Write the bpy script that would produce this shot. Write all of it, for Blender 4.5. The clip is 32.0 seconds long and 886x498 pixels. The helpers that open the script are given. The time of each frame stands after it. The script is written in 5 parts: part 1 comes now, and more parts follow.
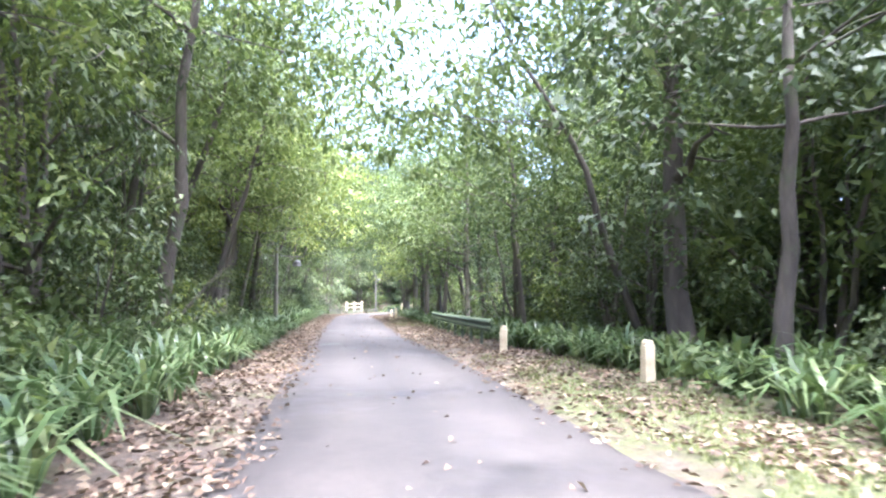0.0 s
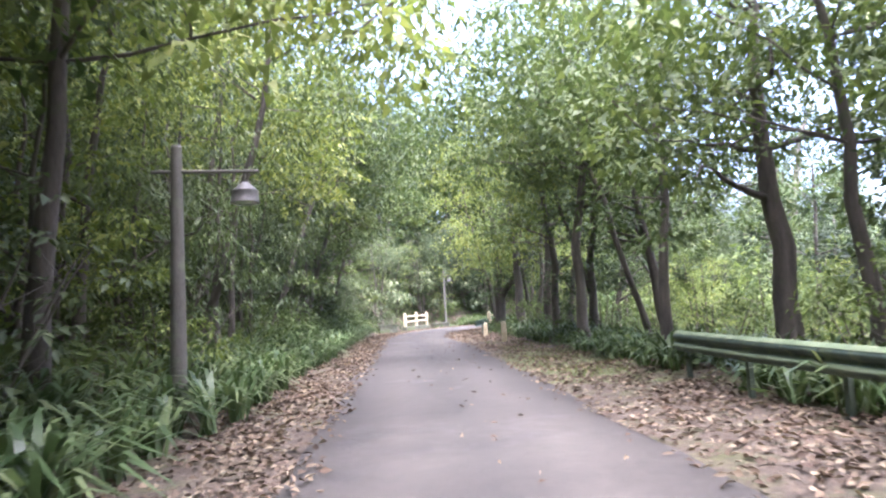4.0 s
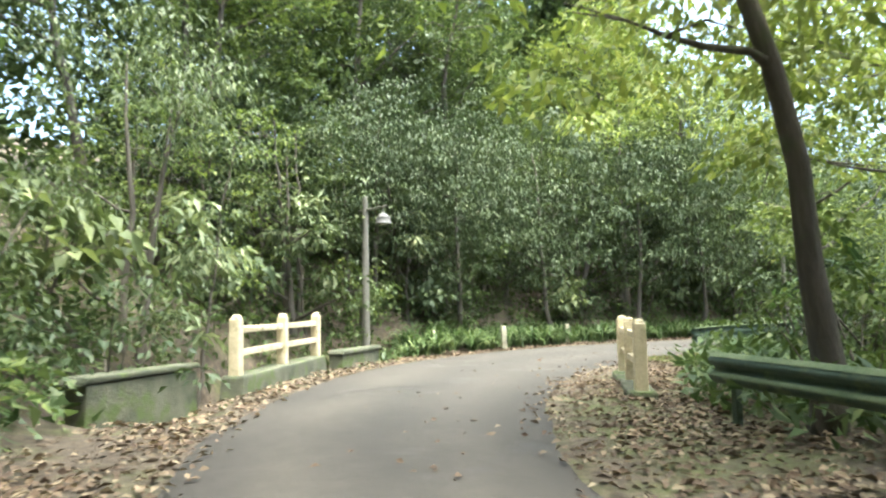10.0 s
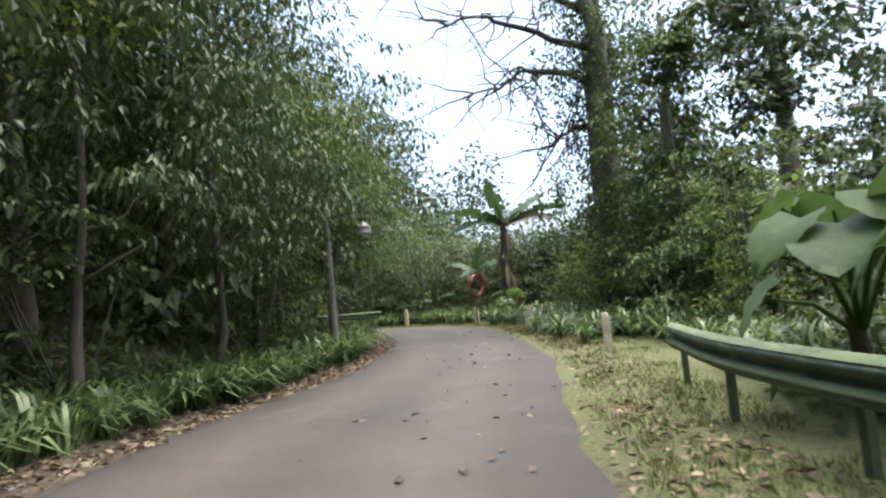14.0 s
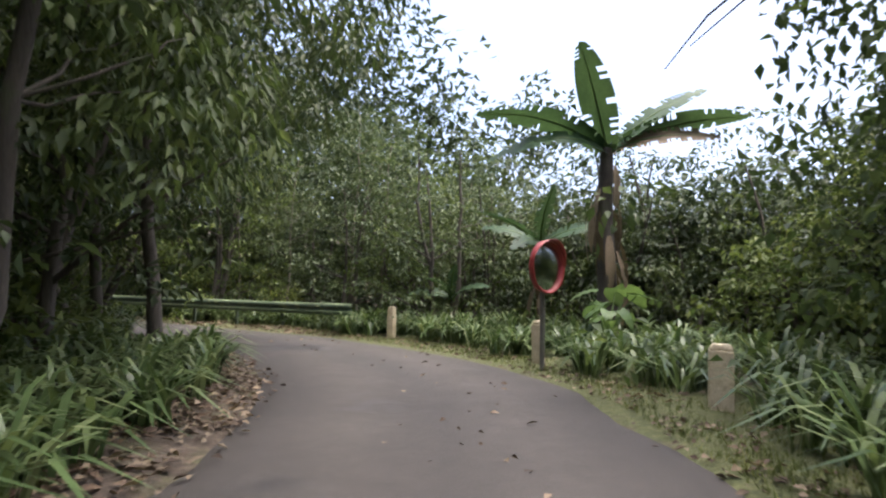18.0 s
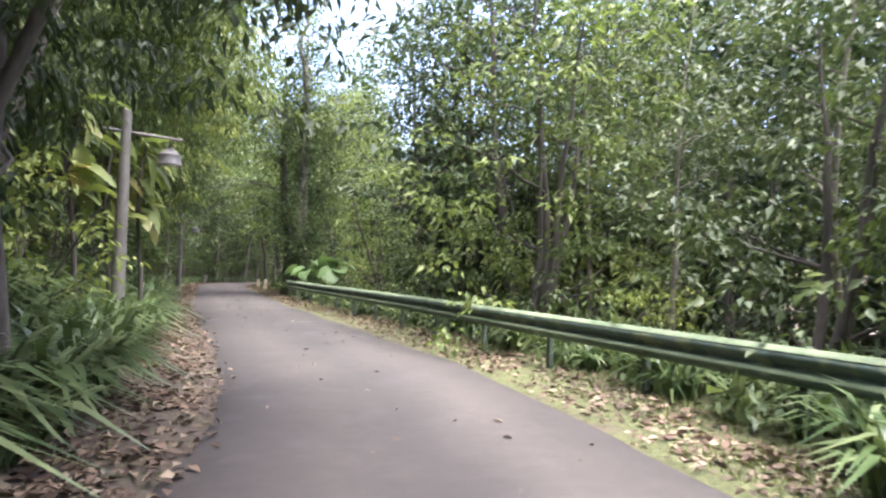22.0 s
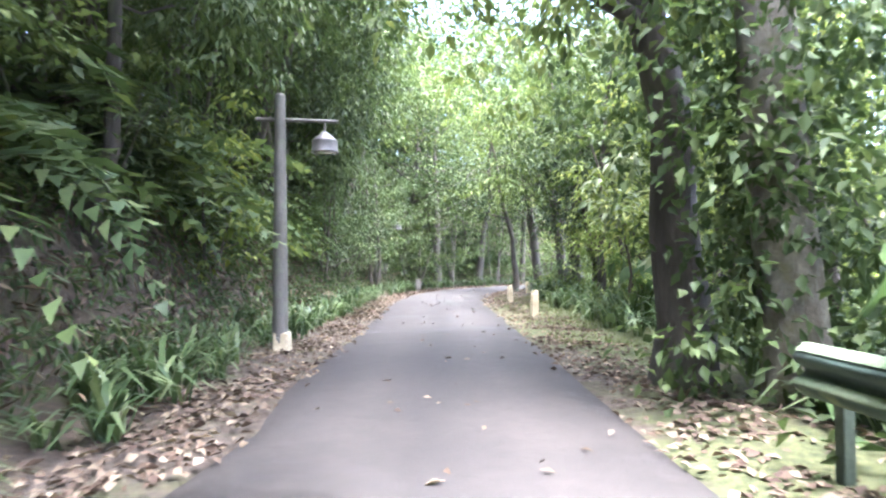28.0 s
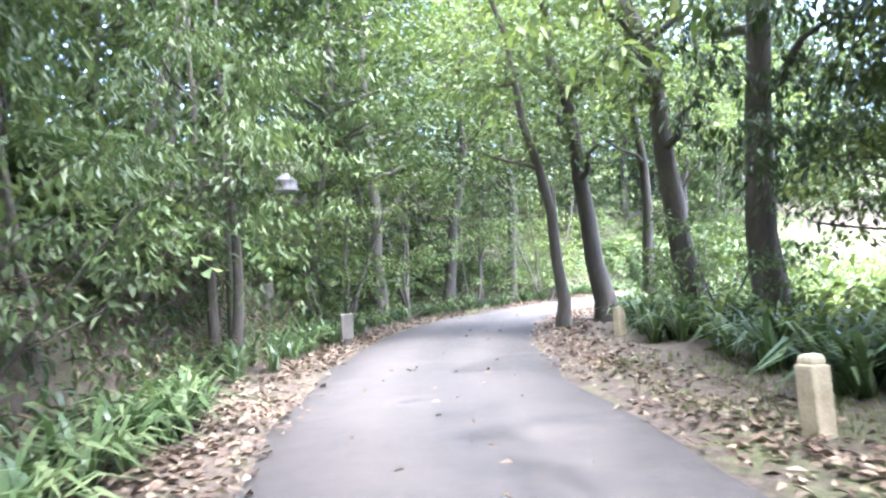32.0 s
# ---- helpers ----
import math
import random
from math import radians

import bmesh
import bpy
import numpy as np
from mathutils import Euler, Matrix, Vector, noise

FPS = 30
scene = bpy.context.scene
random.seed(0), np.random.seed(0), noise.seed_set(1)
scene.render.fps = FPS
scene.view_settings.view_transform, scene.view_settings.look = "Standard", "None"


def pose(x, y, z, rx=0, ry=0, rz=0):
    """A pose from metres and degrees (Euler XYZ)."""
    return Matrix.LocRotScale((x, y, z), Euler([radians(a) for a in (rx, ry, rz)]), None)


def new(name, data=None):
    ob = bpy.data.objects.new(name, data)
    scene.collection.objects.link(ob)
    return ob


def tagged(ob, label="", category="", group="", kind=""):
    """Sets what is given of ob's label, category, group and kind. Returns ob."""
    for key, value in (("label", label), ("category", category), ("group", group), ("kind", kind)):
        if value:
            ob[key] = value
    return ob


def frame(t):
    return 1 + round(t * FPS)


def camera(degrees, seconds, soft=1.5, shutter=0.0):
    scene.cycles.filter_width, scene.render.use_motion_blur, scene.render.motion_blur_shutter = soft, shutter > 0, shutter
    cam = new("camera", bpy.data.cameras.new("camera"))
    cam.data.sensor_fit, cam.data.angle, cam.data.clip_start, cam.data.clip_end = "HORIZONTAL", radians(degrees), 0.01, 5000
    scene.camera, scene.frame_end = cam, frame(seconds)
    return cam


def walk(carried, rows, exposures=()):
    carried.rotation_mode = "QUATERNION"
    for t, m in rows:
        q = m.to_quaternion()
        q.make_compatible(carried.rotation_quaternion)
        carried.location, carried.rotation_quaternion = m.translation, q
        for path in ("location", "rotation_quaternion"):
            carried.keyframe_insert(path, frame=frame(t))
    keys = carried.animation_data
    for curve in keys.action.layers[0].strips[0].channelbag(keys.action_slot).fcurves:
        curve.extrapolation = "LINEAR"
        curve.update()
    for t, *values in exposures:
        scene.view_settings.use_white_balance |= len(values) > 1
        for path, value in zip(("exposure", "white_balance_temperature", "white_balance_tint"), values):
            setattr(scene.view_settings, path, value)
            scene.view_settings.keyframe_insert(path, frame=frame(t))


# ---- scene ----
cam = camera(69.67, 32.0, soft=2.2, shutter=0.2)
ROWS = [
    (0.0, pose(3.646, -29.704, 1.560, 94.42, -0.03, -3.09)),
    (0.5, pose(3.473, -26.920, 1.580, 94.81, 0.93, -1.34)),
    (1.0, pose(3.256, -24.180, 1.596, 95.59, 1.57, 0.70)),
    (1.5, pose(2.980, -21.506, 1.606, 95.87, 2.89, 1.41)),
    (2.0, pose(2.673, -18.830, 1.603, 95.56, 2.54, 2.29)),
    (2.5, pose(2.339, -16.145, 1.588, 94.97, 1.99, 1.74)),
    (3.0, pose(1.963, -13.441, 1.556, 93.91, 1.33, 1.97)),
    (3.5, pose(1.666, -10.715, 1.513, 94.96, 3.14, 2.48)),
    (4.0, pose(1.349, -7.966, 1.462, 95.24, 2.90, 1.78)),
    (4.5, pose(1.022, -5.195, 1.415, 95.57, 2.41, 1.13)),
    (5.0, pose(0.700, -2.394, 1.378, 95.92, 1.74, 0.48)),
    (5.5, pose(0.402, 0.446, 1.358, 96.22, 0.87, -0.19)),
    (6.0, pose(0.136, 3.335, 1.364, 97.20, 0.15, -1.02)),
    (6.5, pose(-0.102, 6.265, 1.391, 97.12, 1.19, -2.44)),
    (7.0, pose(-0.330, 9.194, 1.411, 94.38, 0.60, -1.93)),
    (7.5, pose(-0.547, 12.074, 1.403, 93.93, 0.15, -1.12)),
    (8.0, pose(-0.775, 14.863, 1.380, 95.41, 0.92, -2.20)),
    (8.5, pose(-1.037, 17.536, 1.347, 95.42, 0.91, -3.85)),
    (9.0, pose(-1.243, 20.151, 1.313, 95.03, 1.43, -6.46)),
    (9.5, pose(-1.401, 22.704, 1.288, 96.33, 2.10, -7.37)),
    (10.0, pose(-1.483, 25.201, 1.268, 95.23, 1.03, -11.58)),
    (10.5, pose(-1.324, 27.685, 1.264, 93.85, 1.22, -16.01)),
    (11.0, pose(-0.956, 30.104, 1.253, 94.12, 2.92, -20.60)),
    (11.5, pose(-0.440, 32.238, 1.248, 93.07, 2.96, -26.83)),
    (12.0, pose(0.307, 34.169, 1.256, 92.02, 4.98, -35.47)),
    (12.5, pose(1.302, 35.985, 1.264, 93.18, 5.83, -45.40)),
    (13.0, pose(2.524, 37.684, 1.265, 92.82, 5.27, -53.43)),
    (13.5, pose(3.935, 39.264, 1.263, 95.38, 6.59, -61.14)),
    (14.0, pose(5.493, 40.563, 1.260, 94.30, 5.11, -65.45)),
    (14.5, pose(7.174, 41.586, 1.248, 94.55, 4.16, -64.79)),
    (15.0, pose(8.926, 42.462, 1.228, 94.07, 3.67, -67.28)),
    (15.5, pose(10.723, 43.230, 1.209, 93.63, 3.26, -69.67)),
    (16.0, pose(12.536, 43.928, 1.190, 93.26, 2.81, -72.03)),
    (16.5, pose(14.333, 44.601, 1.179, 92.94, 2.18, -74.39)),
    (17.0, pose(16.081, 45.285, 1.179, 93.95, 1.11, -69.70)),
    (17.5, pose(17.780, 45.935, 1.194, 94.04, 0.70, -63.57)),
    (18.0, pose(19.420, 46.605, 1.215, 93.74, -0.89, -62.24)),
    (18.5, pose(21.003, 47.339, 1.247, 93.30, -3.48, -59.45)),
    (19.0, pose(22.477, 48.097, 1.277, 94.95, -3.85, -55.97)),
    (19.5, pose(23.787, 48.892, 1.294, 93.89, -5.90, -52.02)),
    (20.0, pose(25.015, 49.696, 1.307, 92.82, -2.83, -47.99)),
    (20.5, pose(26.163, 50.680, 1.317, 92.92, -2.39, -43.62)),
    (21.0, pose(27.129, 51.789, 1.318, 92.08, -2.47, -37.57)),
    (21.5, pose(28.013, 52.970, 1.323, 92.55, -3.54, -31.77)),
    (22.0, pose(28.818, 54.340, 1.321, 92.36, -1.87, -26.65)),
    (22.5, pose(29.513, 55.878, 1.317, 91.18, -0.75, -22.12)),
    (23.0, pose(30.066, 57.510, 1.304, 90.49, 0.68, -16.40)),
    (23.5, pose(30.501, 59.343, 1.315, 91.67, 0.10, -11.26)),
    (24.0, pose(30.794, 61.397, 1.337, 92.31, -0.57, -9.27)),
    (24.5, pose(30.988, 63.455, 1.371, 92.71, -0.58, -7.70)),
    (25.0, pose(31.199, 65.530, 1.381, 93.00, -0.34, -6.87)),
    (25.5, pose(31.423, 67.623, 1.382, 92.81, -0.11, -5.91)),
    (26.0, pose(31.658, 69.735, 1.383, 92.53, 0.11, -5.02)),
    (26.5, pose(31.899, 71.866, 1.385, 92.16, 0.19, -4.15)),
    (27.0, pose(32.143, 74.017, 1.383, 92.56, 0.07, -4.61)),
    (27.5, pose(32.376, 76.186, 1.379, 91.41, 0.38, -5.06)),
    (28.0, pose(32.582, 78.366, 1.373, 91.40, 0.40, -6.33)),
    (28.5, pose(32.755, 80.547, 1.369, 91.91, 1.49, -7.79)),
    (29.0, pose(32.884, 82.720, 1.369, 91.85, 1.91, -8.64)),
    (29.5, pose(32.996, 84.891, 1.374, 92.72, 0.74, -10.03)),
    (30.0, pose(33.115, 87.059, 1.377, 92.89, 0.92, -10.04)),
    (30.5, pose(33.246, 89.217, 1.377, 92.69, 2.11, -10.41)),
    (31.0, pose(33.381, 91.369, 1.378, 92.55, 2.28, -11.02)),
    (31.5, pose(33.510, 93.520, 1.376, 92.43, 2.31, -11.60)),
    (32.0, pose(33.634, 95.671, 1.373, 92.33, 3.62, -13.71)),
]
EXPOSURES = [(0.0, 4.15, 5250, 19), (2.5, 3.95, 5450, 24), (4.5, 3.5, 5400, 24), (6.0, 3.3, 5250, 31), (8.0, 3.65, 5500, 18), (9.0, 3.6, 5750, 9), (10.0, 3.2, 6050, -4), (11.1, 3.25, 5900, -7), (12.0, 2.75, 5900, -3), (13.0, 1.95, 6050, 5), (14.0, 2.15, 6000, 8),
             (16.5, 2.0, 6050, 13), (19.0, 1.95, 6100, 14), (21.0, 2.95, 5600, 26), (22.0, 3.2, 5750, 18), (23.0, 3.6, 5850, 8), (24.5, 4.2, 5900, 10), (26.0, 4.2, 5700, 12), (27.0, 4.05, 5300, 22), (28.0, 4.65, 5250, 17), (29.0, 4.8, 5500, 17), (30.0, 4.6, 5650, 6), (31.0, 4.65, 5450, 14), (32.0, 4.6, 5150, 15)]
walk(cam, ROWS, EXPOSURES)

# ---- world and light: bright overcast sky ----
world = bpy.data.worlds.new("overcast_sky")
scene.world = world
world.use_nodes = True
wn = world.node_tree
bg = wn.nodes["Background"]
sky = wn.nodes.new("ShaderNodeTexSky")
sky.sky_type, sky.sun_disc = "NISHITA", False
sky.sun_elevation, sky.sun_rotation = radians(76), radians(150)
sky.air_density, sky.dust_density, sky.ozone_density = 0.7, 6.0, 0.4
wn.links.new(sky.outputs["Color"], bg.inputs["Color"])
bg.inputs["Strength"].default_value = 0.15
sun_data = bpy.data.lights.new("sun", "SUN")
sun_data.energy, sun_data.angle, sun_data.color = 1.5, radians(40), (1.0, 0.96, 0.9)
sun = new("sun", sun_data)
sun.matrix_world = pose(0, 0, 40, 14, 0, 180 - 150)

rng = np.random.default_rng(7)


# ---- materials ----
def nodes_of(name):
    m = bpy.data.materials.new(name)
    m.use_nodes = True
    nt = m.node_tree
    return m, nt, nt.nodes["Principled BSDF"]


def ramp(nt, src, stops):
    r = nt.nodes.new("ShaderNodeValToRGB")
    el = r.color_ramp.elements
    while len(el) < len(stops):
        el.new(0.5)
    for e, (p, c) in zip(el, stops):
        e.position, e.color = p, (*c, 1)
    nt.links.new(src, r.inputs["Fac"])
    return r.outputs["Color"]


def noise_tex(nt, scale, detail=4, rough=0.6, stretch=None):
    n = nt.nodes.new("ShaderNodeTexNoise")
    n.inputs["Scale"].default_value, n.inputs["Detail"].default_value, n.inputs["Roughness"].default_value = scale, detail, rough
    co = nt.nodes.new("ShaderNodeTexCoord")
    if stretch:
        mp = nt.nodes.new("ShaderNodeMapping")
        mp.inputs["Scale"].default_value = stretch
        nt.links.new(co.outputs["Object"], mp.inputs["Vector"])
        nt.links.new(mp.outputs["Vector"], n.inputs["Vector"])
    else:
        nt.links.new(co.outputs["Object"], n.inputs["Vector"])
    return n.outputs["Fac"]


def mixed(nt, fac, a, b, mode="MIX"):
    m = nt.nodes.new("ShaderNodeMix")
    m.data_type, m.blend_type = "RGBA", mode
    for key, v in (("Factor", fac), ("A", a), ("B", b)):
        sock = [s for s in m.inputs if s.name == key and s.enabled][0]
        if isinstance(v, (int, float)):
            sock.default_value = v
        elif isinstance(v, tuple):
            sock.default_value = (*v, 1)
        else:
            nt.links.new(v, sock)
    return [s for s in m.outputs if s.enabled][0]


def bumped(nt, bsdf, src, strength, dist=0.02):
    b = nt.nodes.new("ShaderNodeBump")
    b.inputs["Strength"].default_value, b.inputs["Distance"].default_value = strength, dist
    nt.links.new(src, b.inputs["Height"])
    nt.links.new(b.outputs["Normal"], bsdf.inputs["Normal"])


def rough_material(name, c1, c2, scale, rough=0.85, fine=40.0, bump=0.5, stain=None, metal=0.0, stretch=None, dist=0.02):
    m, nt, b = nodes_of(name)
    col = ramp(nt, noise_tex(nt, scale, 5, stretch=stretch), [(0.3, c1), (0.7, c2)])
    fine_n = noise_tex(nt, fine, 4, 0.7, stretch)
    col = mixed(nt, 0.5, col, ramp(nt, fine_n, [(0.3, (0.35, 0.35, 0.35)), (0.7, (1, 1, 1))]), "MULTIPLY")
    if stain:
        col = mixed(nt, ramp(nt, noise_tex(nt, stain[1], 6), [(stain[2], (0, 0, 0)), (stain[2] + 0.14, (1, 1, 1))]), col, stain[0])
    nt.links.new(col, b.inputs["Base Color"])
    b.inputs["Roughness"].default_value, b.inputs["Metallic"].default_value = rough, metal
    bumped(nt, b, fine_n, bump, dist)
    return m


def leaf_material(name, c1, c2, c3, rough=0.45, through_light=0.35, per_object=0.5):
    """Leaves: each leaf (island) has its own tone between three greens; some light passes through them."""
    m, nt, b = nodes_of(name)
    c1, c2, c3 = (tuple(0.9 * (0.84 * v + 0.16 * sum(c) / 3) for v in c) for c in (c1, c2, c3))
    geo = nt.nodes.new("ShaderNodeNewGeometry")
    info = nt.nodes.new("ShaderNodeObjectInfo")
    col = ramp(nt, geo.outputs["Random Per Island"], [(0.0, c1), (0.55, c2), (1.0, c3)])
    tone = ramp(nt, info.outputs["Random"], [(0.0, (0.55, 0.62, 0.6)), (0.5, (1, 1, 0.9)), (1.0, (1.35, 1.25, 0.8))])
    col = mixed(nt, per_object, col, tone, "MULTIPLY")
    patch = ramp(nt, noise_tex(nt, 0.9, 3), [(0.3, (0.6, 0.66, 0.6)), (0.7, (1.25, 1.2, 1.05))])
    col = mixed(nt, 0.8, col, patch, "MULTIPLY")
    col = mixed(nt, 0.6, col, ramp(nt, noise_tex(nt, 13, 4, 0.7), [(0.32, (0.66, 0.68, 0.62)), (0.68, (1.16, 1.13, 1.1))]), "MULTIPLY")
    nt.links.new(col, b.inputs["Base Color"])
    b.inputs["Roughness"].default_value, b.inputs["Specular IOR Level"].default_value = rough, 0.22
    tr = nt.nodes.new("ShaderNodeBsdfTranslucent")
    nt.links.new(mixed(nt, 1.0, col, (1.04, 1.08, 0.74), "MULTIPLY"), tr.inputs["Color"])
    mx = nt.nodes.new("ShaderNodeMixShader")
    mx.inputs["Fac"].default_value = through_light
    nt.links.new(b.outputs["BSDF"], mx.inputs[1])
    nt.links.new(tr.outputs["BSDF"], mx.inputs[2])
    nt.links.new(mx.outputs["Shader"], nt.nodes["Material Output"].inputs["Surface"])
    return m


LEAF = leaf_material("leaf_green", (0.0752, 0.115, 0.0378), (0.1083, 0.155, 0.0504), (0.171, 0.215, 0.077), 0.55, 0.4)
# darker foliage; also puts shade into the colour of shaded or backlit trees
LEAF_DARK = leaf_material("leaf_dark_and_shaded", (0.0456, 0.073, 0.0336), (0.0684, 0.1, 0.0434), (0.1083, 0.14, 0.0644), 0.5, 0.27)
# lighter foliage; also puts brightness into the colour of well-lit trees
LEAF_LIGHT = leaf_material("leaf_light_and_lit", (0.1368, 0.185, 0.0462), (0.1938, 0.25, 0.063), (0.285, 0.32, 0.098), 0.55, 0.42)
LEAF_YELLOW = leaf_material("leaf_yellowing", (0.1, 0.13, 0.042), (0.2, 0.22, 0.07), (0.35, 0.3, 0.084))
LEAF_GREY = leaf_material("leaf_grey_green", (0.07, 0.1, 0.05), (0.12, 0.16, 0.08), (0.2, 0.24, 0.12), 0.5)
LEAF_PALE = leaf_material("leaf_pale_green", (0.17, 0.22, 0.13), (0.24, 0.29, 0.18), (0.32, 0.36, 0.24), 0.4, 0.3)
FERN = leaf_material("fern_frond", (0.0684, 0.11, 0.042), (0.114, 0.17, 0.063), (0.1938, 0.24, 0.084))
STRAP = leaf_material("strap_leaf", (0.052, 0.092, 0.033), (0.095, 0.15, 0.056), (0.2, 0.25, 0.115), 0.3, 0.3, 0.1)
GRASS = leaf_material("short_grass", (0.08, 0.11, 0.03), (0.15, 0.18, 0.05), (0.24, 0.25, 0.09), 0.6, 0.3, 0.1)
BIG_LEAF = leaf_material("broad_leaf", (0.075, 0.145, 0.042), (0.115, 0.19, 0.065), (0.18, 0.25, 0.105), 0.5, 0.38, 0.2)
BANANA = leaf_material("banana_leaf", (0.04, 0.085, 0.042), (0.055, 0.11, 0.049), (0.08, 0.14, 0.063), 0.5, 0.25, 0.1)
DRY_LEAF = leaf_material("dry_leaf", (0.1, 0.07, 0.045), (0.2, 0.145, 0.095), (0.38, 0.3, 0.2), 0.7, 0.15, 0.1)
LITTER = leaf_material("fallen_leaf", (0.07, 0.043, 0.032), (0.145, 0.095, 0.068), (0.33, 0.25, 0.18), 0.75, 0.1, 0.1)
BARK = rough_material("bark_dark", (0.045, 0.038, 0.03), (0.13, 0.11, 0.085), 3.0, 0.95, 22, 1.0, ((0.06, 0.08, 0.03), 1.2, 0.56), stretch=(1, 1, 0.25))
BARK_PALE = rough_material("bark_pale", (0.09, 0.075, 0.052), (0.3, 0.27, 0.21), 5.0, 0.9, 24, 1.0, ((0.13, 0.12, 0.06), 3.0, 0.54), stretch=(1, 1, 0.6))
CONCRETE = rough_material("weathered_concrete", (0.3, 0.27, 0.2), (0.52, 0.47, 0.36), 3.0, 0.9, 45, 0.5, ((0.12, 0.14, 0.06), 4.0, 0.56))
CREAM = rough_material("cream_painted_concrete", (0.46, 0.38, 0.24), (0.68, 0.59, 0.4), 4.0, 0.85, 40, 0.5, ((0.24, 0.21, 0.12), 6.0, 0.57))
MOSSY = rough_material("mossy_concrete", (0.05, 0.058, 0.032), (0.15, 0.145, 0.1), 2.5, 0.95, 35, 0.8, ((0.075, 0.1, 0.028), 3.0, 0.5), dist=0.04)
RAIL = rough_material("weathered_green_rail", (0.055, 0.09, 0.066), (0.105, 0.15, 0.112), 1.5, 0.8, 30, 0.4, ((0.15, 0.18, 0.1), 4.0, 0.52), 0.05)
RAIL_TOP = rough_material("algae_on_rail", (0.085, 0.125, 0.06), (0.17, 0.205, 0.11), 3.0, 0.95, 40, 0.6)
RAIL_DARK = rough_material("dark_green_post", (0.04, 0.06, 0.045), (0.1, 0.13, 0.09), 3.0, 0.8, 30, 0.4)
POLE = rough_material("grey_pole", (0.1, 0.092, 0.075), (0.18, 0.165, 0.135), 2.0, 0.7, 30, 0.3, ((0.14, 0.15, 0.1), 4.0, 0.55), stretch=(1, 1, 0.4))
LAMP_GREY = rough_material("lamp_housing", (0.085, 0.08, 0.075), (0.17, 0.16, 0.145), 5.0, 0.55, 40, 0.2)
RED = rough_material("red_plastic", (0.26, 0.025, 0.025), (0.38, 0.05, 0.04), 4.0, 0.45, 40, 0.1)

MIRROR, _, mb = nodes_of("mirror_face")
mb.inputs["Metallic"].default_value, mb.inputs["Roughness"].default_value = 1.0, 0.12
mb.inputs["Base Color"].default_value = (0.55, 0.57, 0.58, 1)
GLASS, _, gb = nodes_of("lamp_glass")
gb.inputs["Transmission Weight"].default_value, gb.inputs["Roughness"].default_value = 0.7, 0.25
gb.inputs["Base Color"].default_value = (0.4, 0.4, 0.36, 1)


def asphalt():
    m, nt, b = nodes_of("worn_asphalt")
    co = nt.nodes.new("ShaderNodeUVMap")
    sep = nt.nodes.new("ShaderNodeSeparateXYZ")
    nt.links.new(co.outputs["UV"], sep.inputs["Vector"])
    across = ramp(nt, sep.outputs["X"], [(0.0, (0.027, 0.022, 0.016)), (0.14, (0.041, 0.035, 0.029)), (0.3, (0.058, 0.05, 0.041)), (0.5, (0.038, 0.033, 0.027)),
                                         (0.7, (0.058, 0.05, 0.041)), (0.86, (0.04, 0.034, 0.027)), (1.0, (0.027, 0.022, 0.016))])
    blotch = ramp(nt, noise_tex(nt, 0.55, 6, 0.65), [(0.3, (0.62, 0.6, 0.57)), (0.7, (1.15, 1.13, 1.1))])
    col = mixed(nt, 0.9, across, blotch, "MULTIPLY")
    col = mixed(nt, 0.7, col, ramp(nt, noise_tex(nt, 5.5, 5, 0.7), [(0.32, (0.68, 0.67, 0.65)), (0.68, (1.14, 1.13, 1.12))]), "MULTIPLY")
    grit = noise_tex(nt, 90, 3, 0.7)
    col = mixed(nt, 0.55, col, ramp(nt, grit, [(0.35, (0.5, 0.5, 0.5)), (0.65, (1.2, 1.2, 1.2))]), "MULTIPLY")
    damp = ramp(nt, noise_tex(nt, 0.35, 7, 0.7), [(0.57, (0, 0, 0)), (0.66, (1, 1, 1))])
    col = mixed(nt, damp, col, mixed(nt, 1.0, col, (0.55, 0.54, 0.52), "MULTIPLY"))
    nt.links.new(col, b.inputs["Base Color"])
    nt.links.new(ramp(nt, noise_tex(nt, 0.35, 7, 0.7), [(0.55, (0.8, 0.8, 0.8)), (0.7, (0.5, 0.5, 0.5))]), b.inputs["Roughness"])
    bumped(nt, b, grit, 0.5, 0.012)
    return m


def forest_floor():
    m, nt, b = nodes_of("forest_floor")
    mulch = ramp(nt, noise_tex(nt, 9, 8, 0.75), [(0.3, (0.034, 0.026, 0.019)), (0.5, (0.083, 0.062, 0.043)), (0.72, (0.17, 0.13, 0.085))])
    moss = ramp(nt, noise_tex(nt, 14, 6, 0.75), [(0.3, (0.035, 0.045, 0.015)), (0.5, (0.085, 0.095, 0.03)), (0.75, (0.17, 0.16, 0.065))])
    at_ = nt.nodes.new("ShaderNodeAttribute")
    at_.attribute_name = "moss"
    wob = nt.nodes.new("ShaderNodeMath")
    wob.operation = "MULTIPLY_ADD"
    nt.links.new(noise_tex(nt, 1.6, 6, 0.7), wob.inputs[0])
    wob.inputs[1].default_value = 1.2
    nt.links.new(at_.outputs["Fac"], wob.inputs[2])
    fac = ramp(nt, wob.outputs[0], [(0.72, (0, 0, 0)), (1.0, (1, 1, 1))])
    nt.links.new(mixed(nt, fac, mulch, moss), b.inputs["Base Color"])
    b.inputs["Roughness"].default_value = 1.0
    bumped(nt, b, noise_tex(nt, 16, 6, 0.8), 1.0, 0.05)
    return m


ASPHALT, FLOOR = asphalt(), forest_floor()

